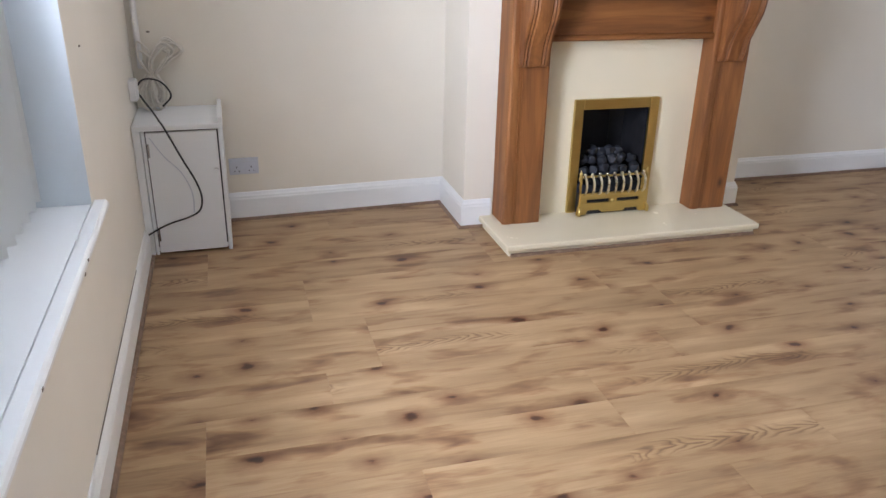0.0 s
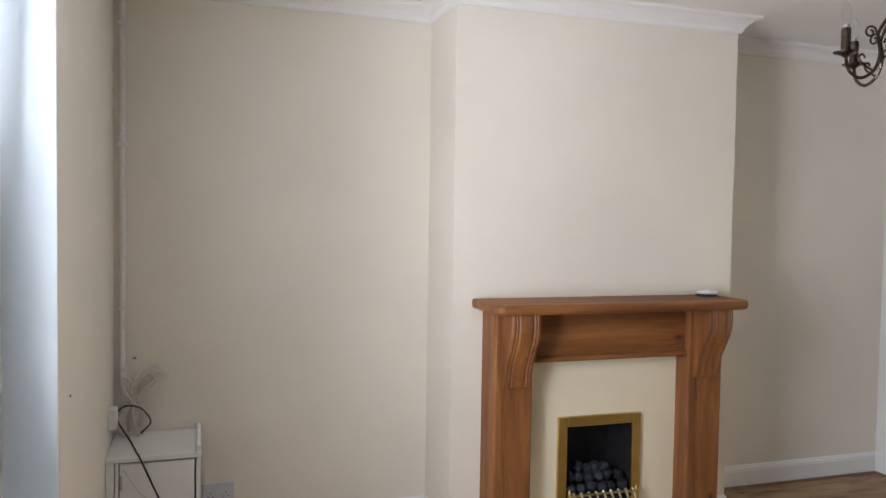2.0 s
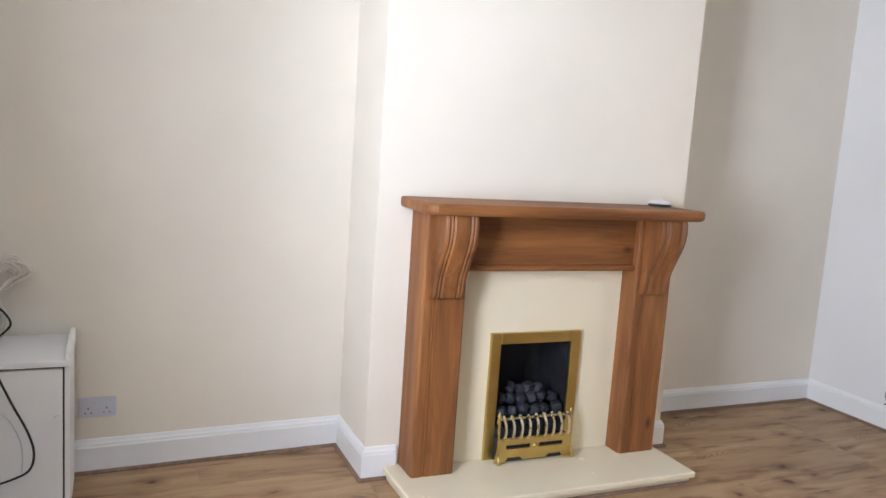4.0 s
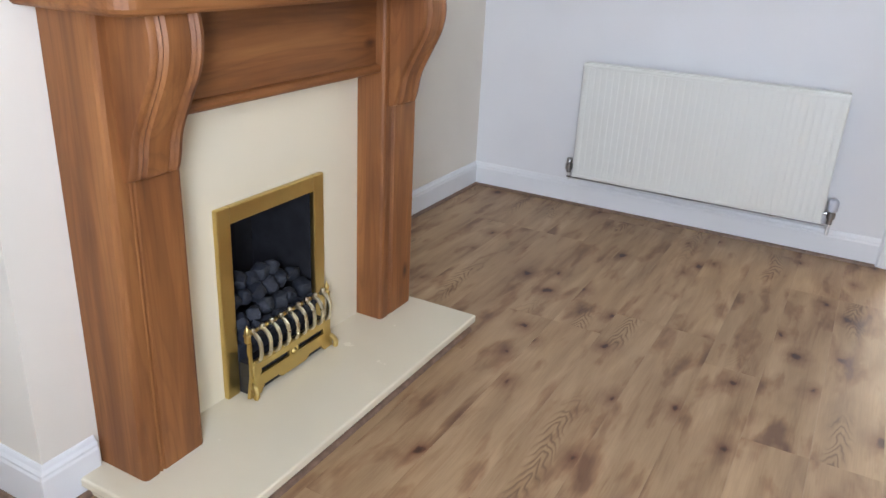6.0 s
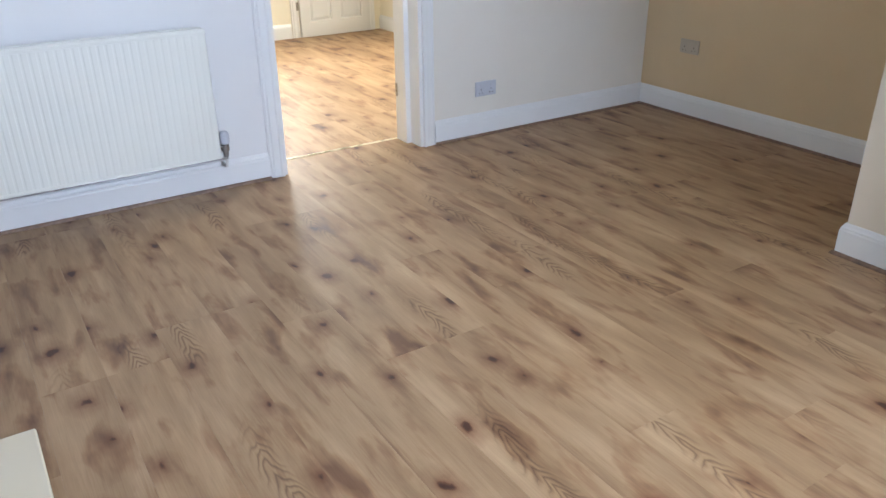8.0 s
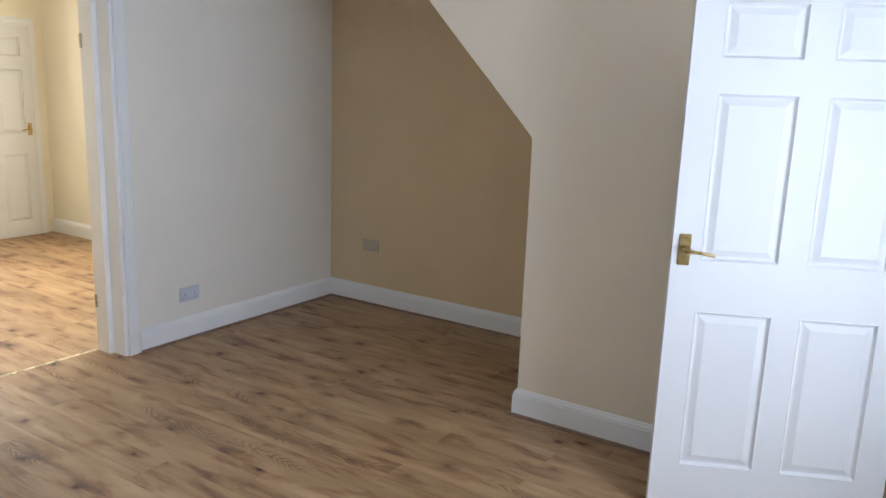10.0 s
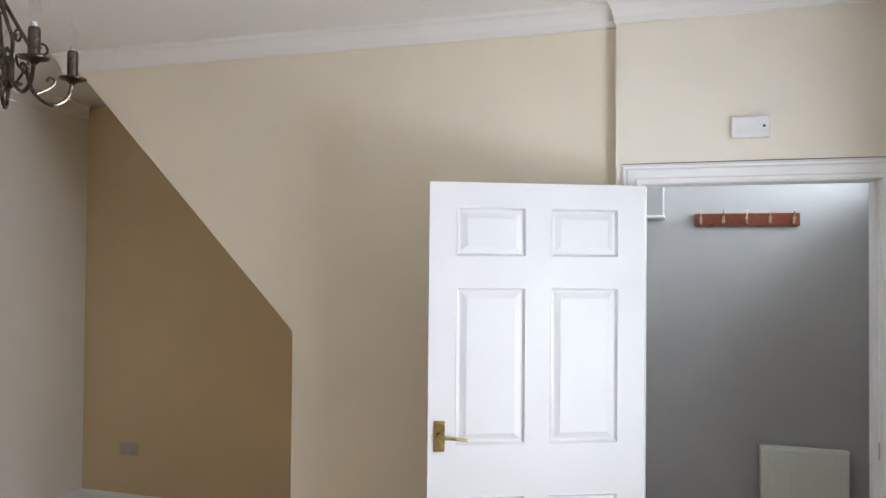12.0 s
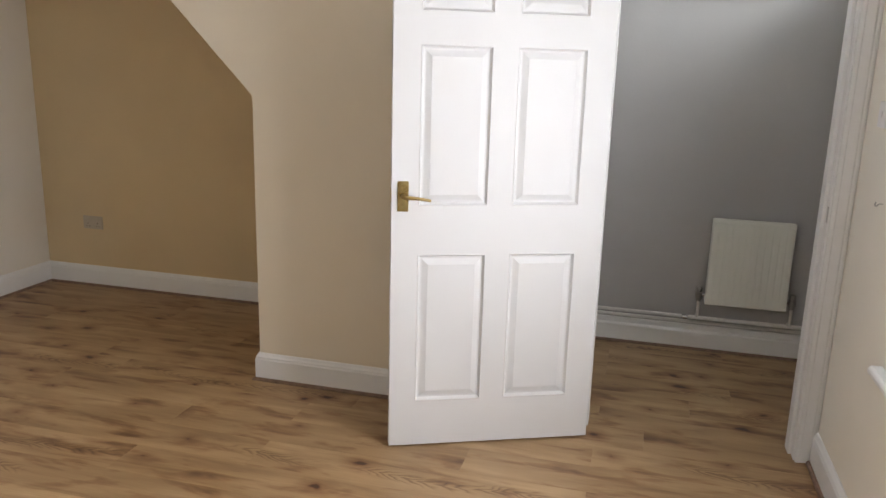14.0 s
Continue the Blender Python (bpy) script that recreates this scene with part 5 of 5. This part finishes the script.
# ---- small marks and blemishes ----
def blemishes():
    m = plain("dark_scuff", (0.20, 0.17, 0.14), 0.8, 0, 90, 0.3)
    chip = part("wall_chip", boxed(WEST, WEST + 0.003, 2.628, 2.642, 1.088, 1.093), m)
    tagged(chip, "small dark chip in the front wall paint", "mark", kind="structure")
    crack = part("skirting_gap", tube([(WEST + 0.003, 1.9, 0.142), (WEST + 0.003, 2.5, 0.140), (WEST + 0.003, 3.1, 0.1415)], 0.0016, 6), m)
    tagged(crack, "thin dark gap along the top of the skirting", "gap", kind="structure")
    hole = part("plaster_hole", boxed(-0.374, -0.358, 3.9635, 3.9690, 0.957, 0.966, 0.002), m)
    tagged(hole, "small dark nail hole in the cream wall", "mark", kind="structure")
    # thin dark tube drawn along the top of the architrave
    gap = part("architrave_line", tube([(-0.455, DOOR_WALL + 0.002, 2.0825), (0.05, DOOR_WALL + 0.002, 2.084), (0.54, DOOR_WALL + 0.002, 2.0825)], 0.0024, 6), m)
    tagged(gap, "thin dark line over the door architrave", "gap", kind="structure")
    for y, z in ((2.02, SILL - 0.012), (1.955, SILL - 0.022), (1.42, SILL - 0.014)):
        chip = part("sill_chip", boxed(-0.4145, -0.4122, y - 0.006, y + 0.006, z - 0.003, z + 0.003), m)
        tagged(chip, "small dark chip in the window board edge", "mark", kind="structure")
    crack = part("corner_crack", boxed(WEST + 0.0005, WEST + 0.006, DOOR_WALL, DOOR_WALL + 0.003, 2.15, 2.42), m)
    tagged(crack, "dark crack in the corner over the door", "crack", kind="structure")


blemishes()


# ---- floors, plank by plank ----
def plank_mesh(length, width):
    e, t = 0.0003, 0.012
    l, w = length / 2 - 0.0001, width / 2 - 0.0001
    bm = bmesh.new()
    low = [bm.verts.new((x, y, -t)) for x, y in ((-l, -w), (l, -w), (l, w), (-l, w))]
    mid = [bm.verts.new((x, y, -e)) for x, y in ((-l, -w), (l, -w), (l, w), (-l, w))]
    top = [bm.verts.new((x, y, 0)) for x, y in ((-l + e, -w + e), (l - e, -w + e), (l - e, w - e), (-l + e, w - e))]
    bm.faces.new(low[::-1])
    bm.faces.new(top)
    for a, b in ((low, mid), (mid, top)):
        for k in range(4):
            bm.faces.new((a[k], a[(k + 1) % 4], b[(k + 1) % 4], b[k]))
    return make("plank", bm, LAMINATE)


def lay(parent, x0, x1, y0, y1, seed):
    rng = random.Random(seed)
    width, length = 0.193, 1.285
    meshes = {}
    y = y0
    while y < y1 - 0.02:
        w = min(width, y1 - y)
        x = x0
        step = rng.choice((0.35, 0.55, 0.75, 0.95, 1.15))
        while x < x1 - 0.001:
            l = min(step, x1 - x)
            key = (round(l, 3), round(w, 3))
            if key not in meshes:
                meshes[key] = plank_mesh(*key)
            ob = new("plank", meshes[key])
            ob.parent = parent
            ob.location = (x + l / 2, y + w / 2, 0)
            x += l
            step = length
        y += w


def floors():
    f = structure("floor", boxed(HALL_WEST - 0.1, 4.425, HALL_BACK - 0.1, NORTH + 0.1, -0.1, -0.0125), SCREED, "oak-look laminate plank floor with dark knots", "floor")
    lay(f, HALL_WEST - 0.02, 4.425, HALL_BACK - 0.02, NORTH + 0.01, 3)
    k = structure("floor_kitchen", boxed(4.426, 8.0, -0.9, 3.3, -0.1, -0.0125), SCREED, "oak-look laminate plank floor of the kitchen", "floor")
    lay(k, 4.427, 7.89, -0.80, 3.21, 8)


floors()
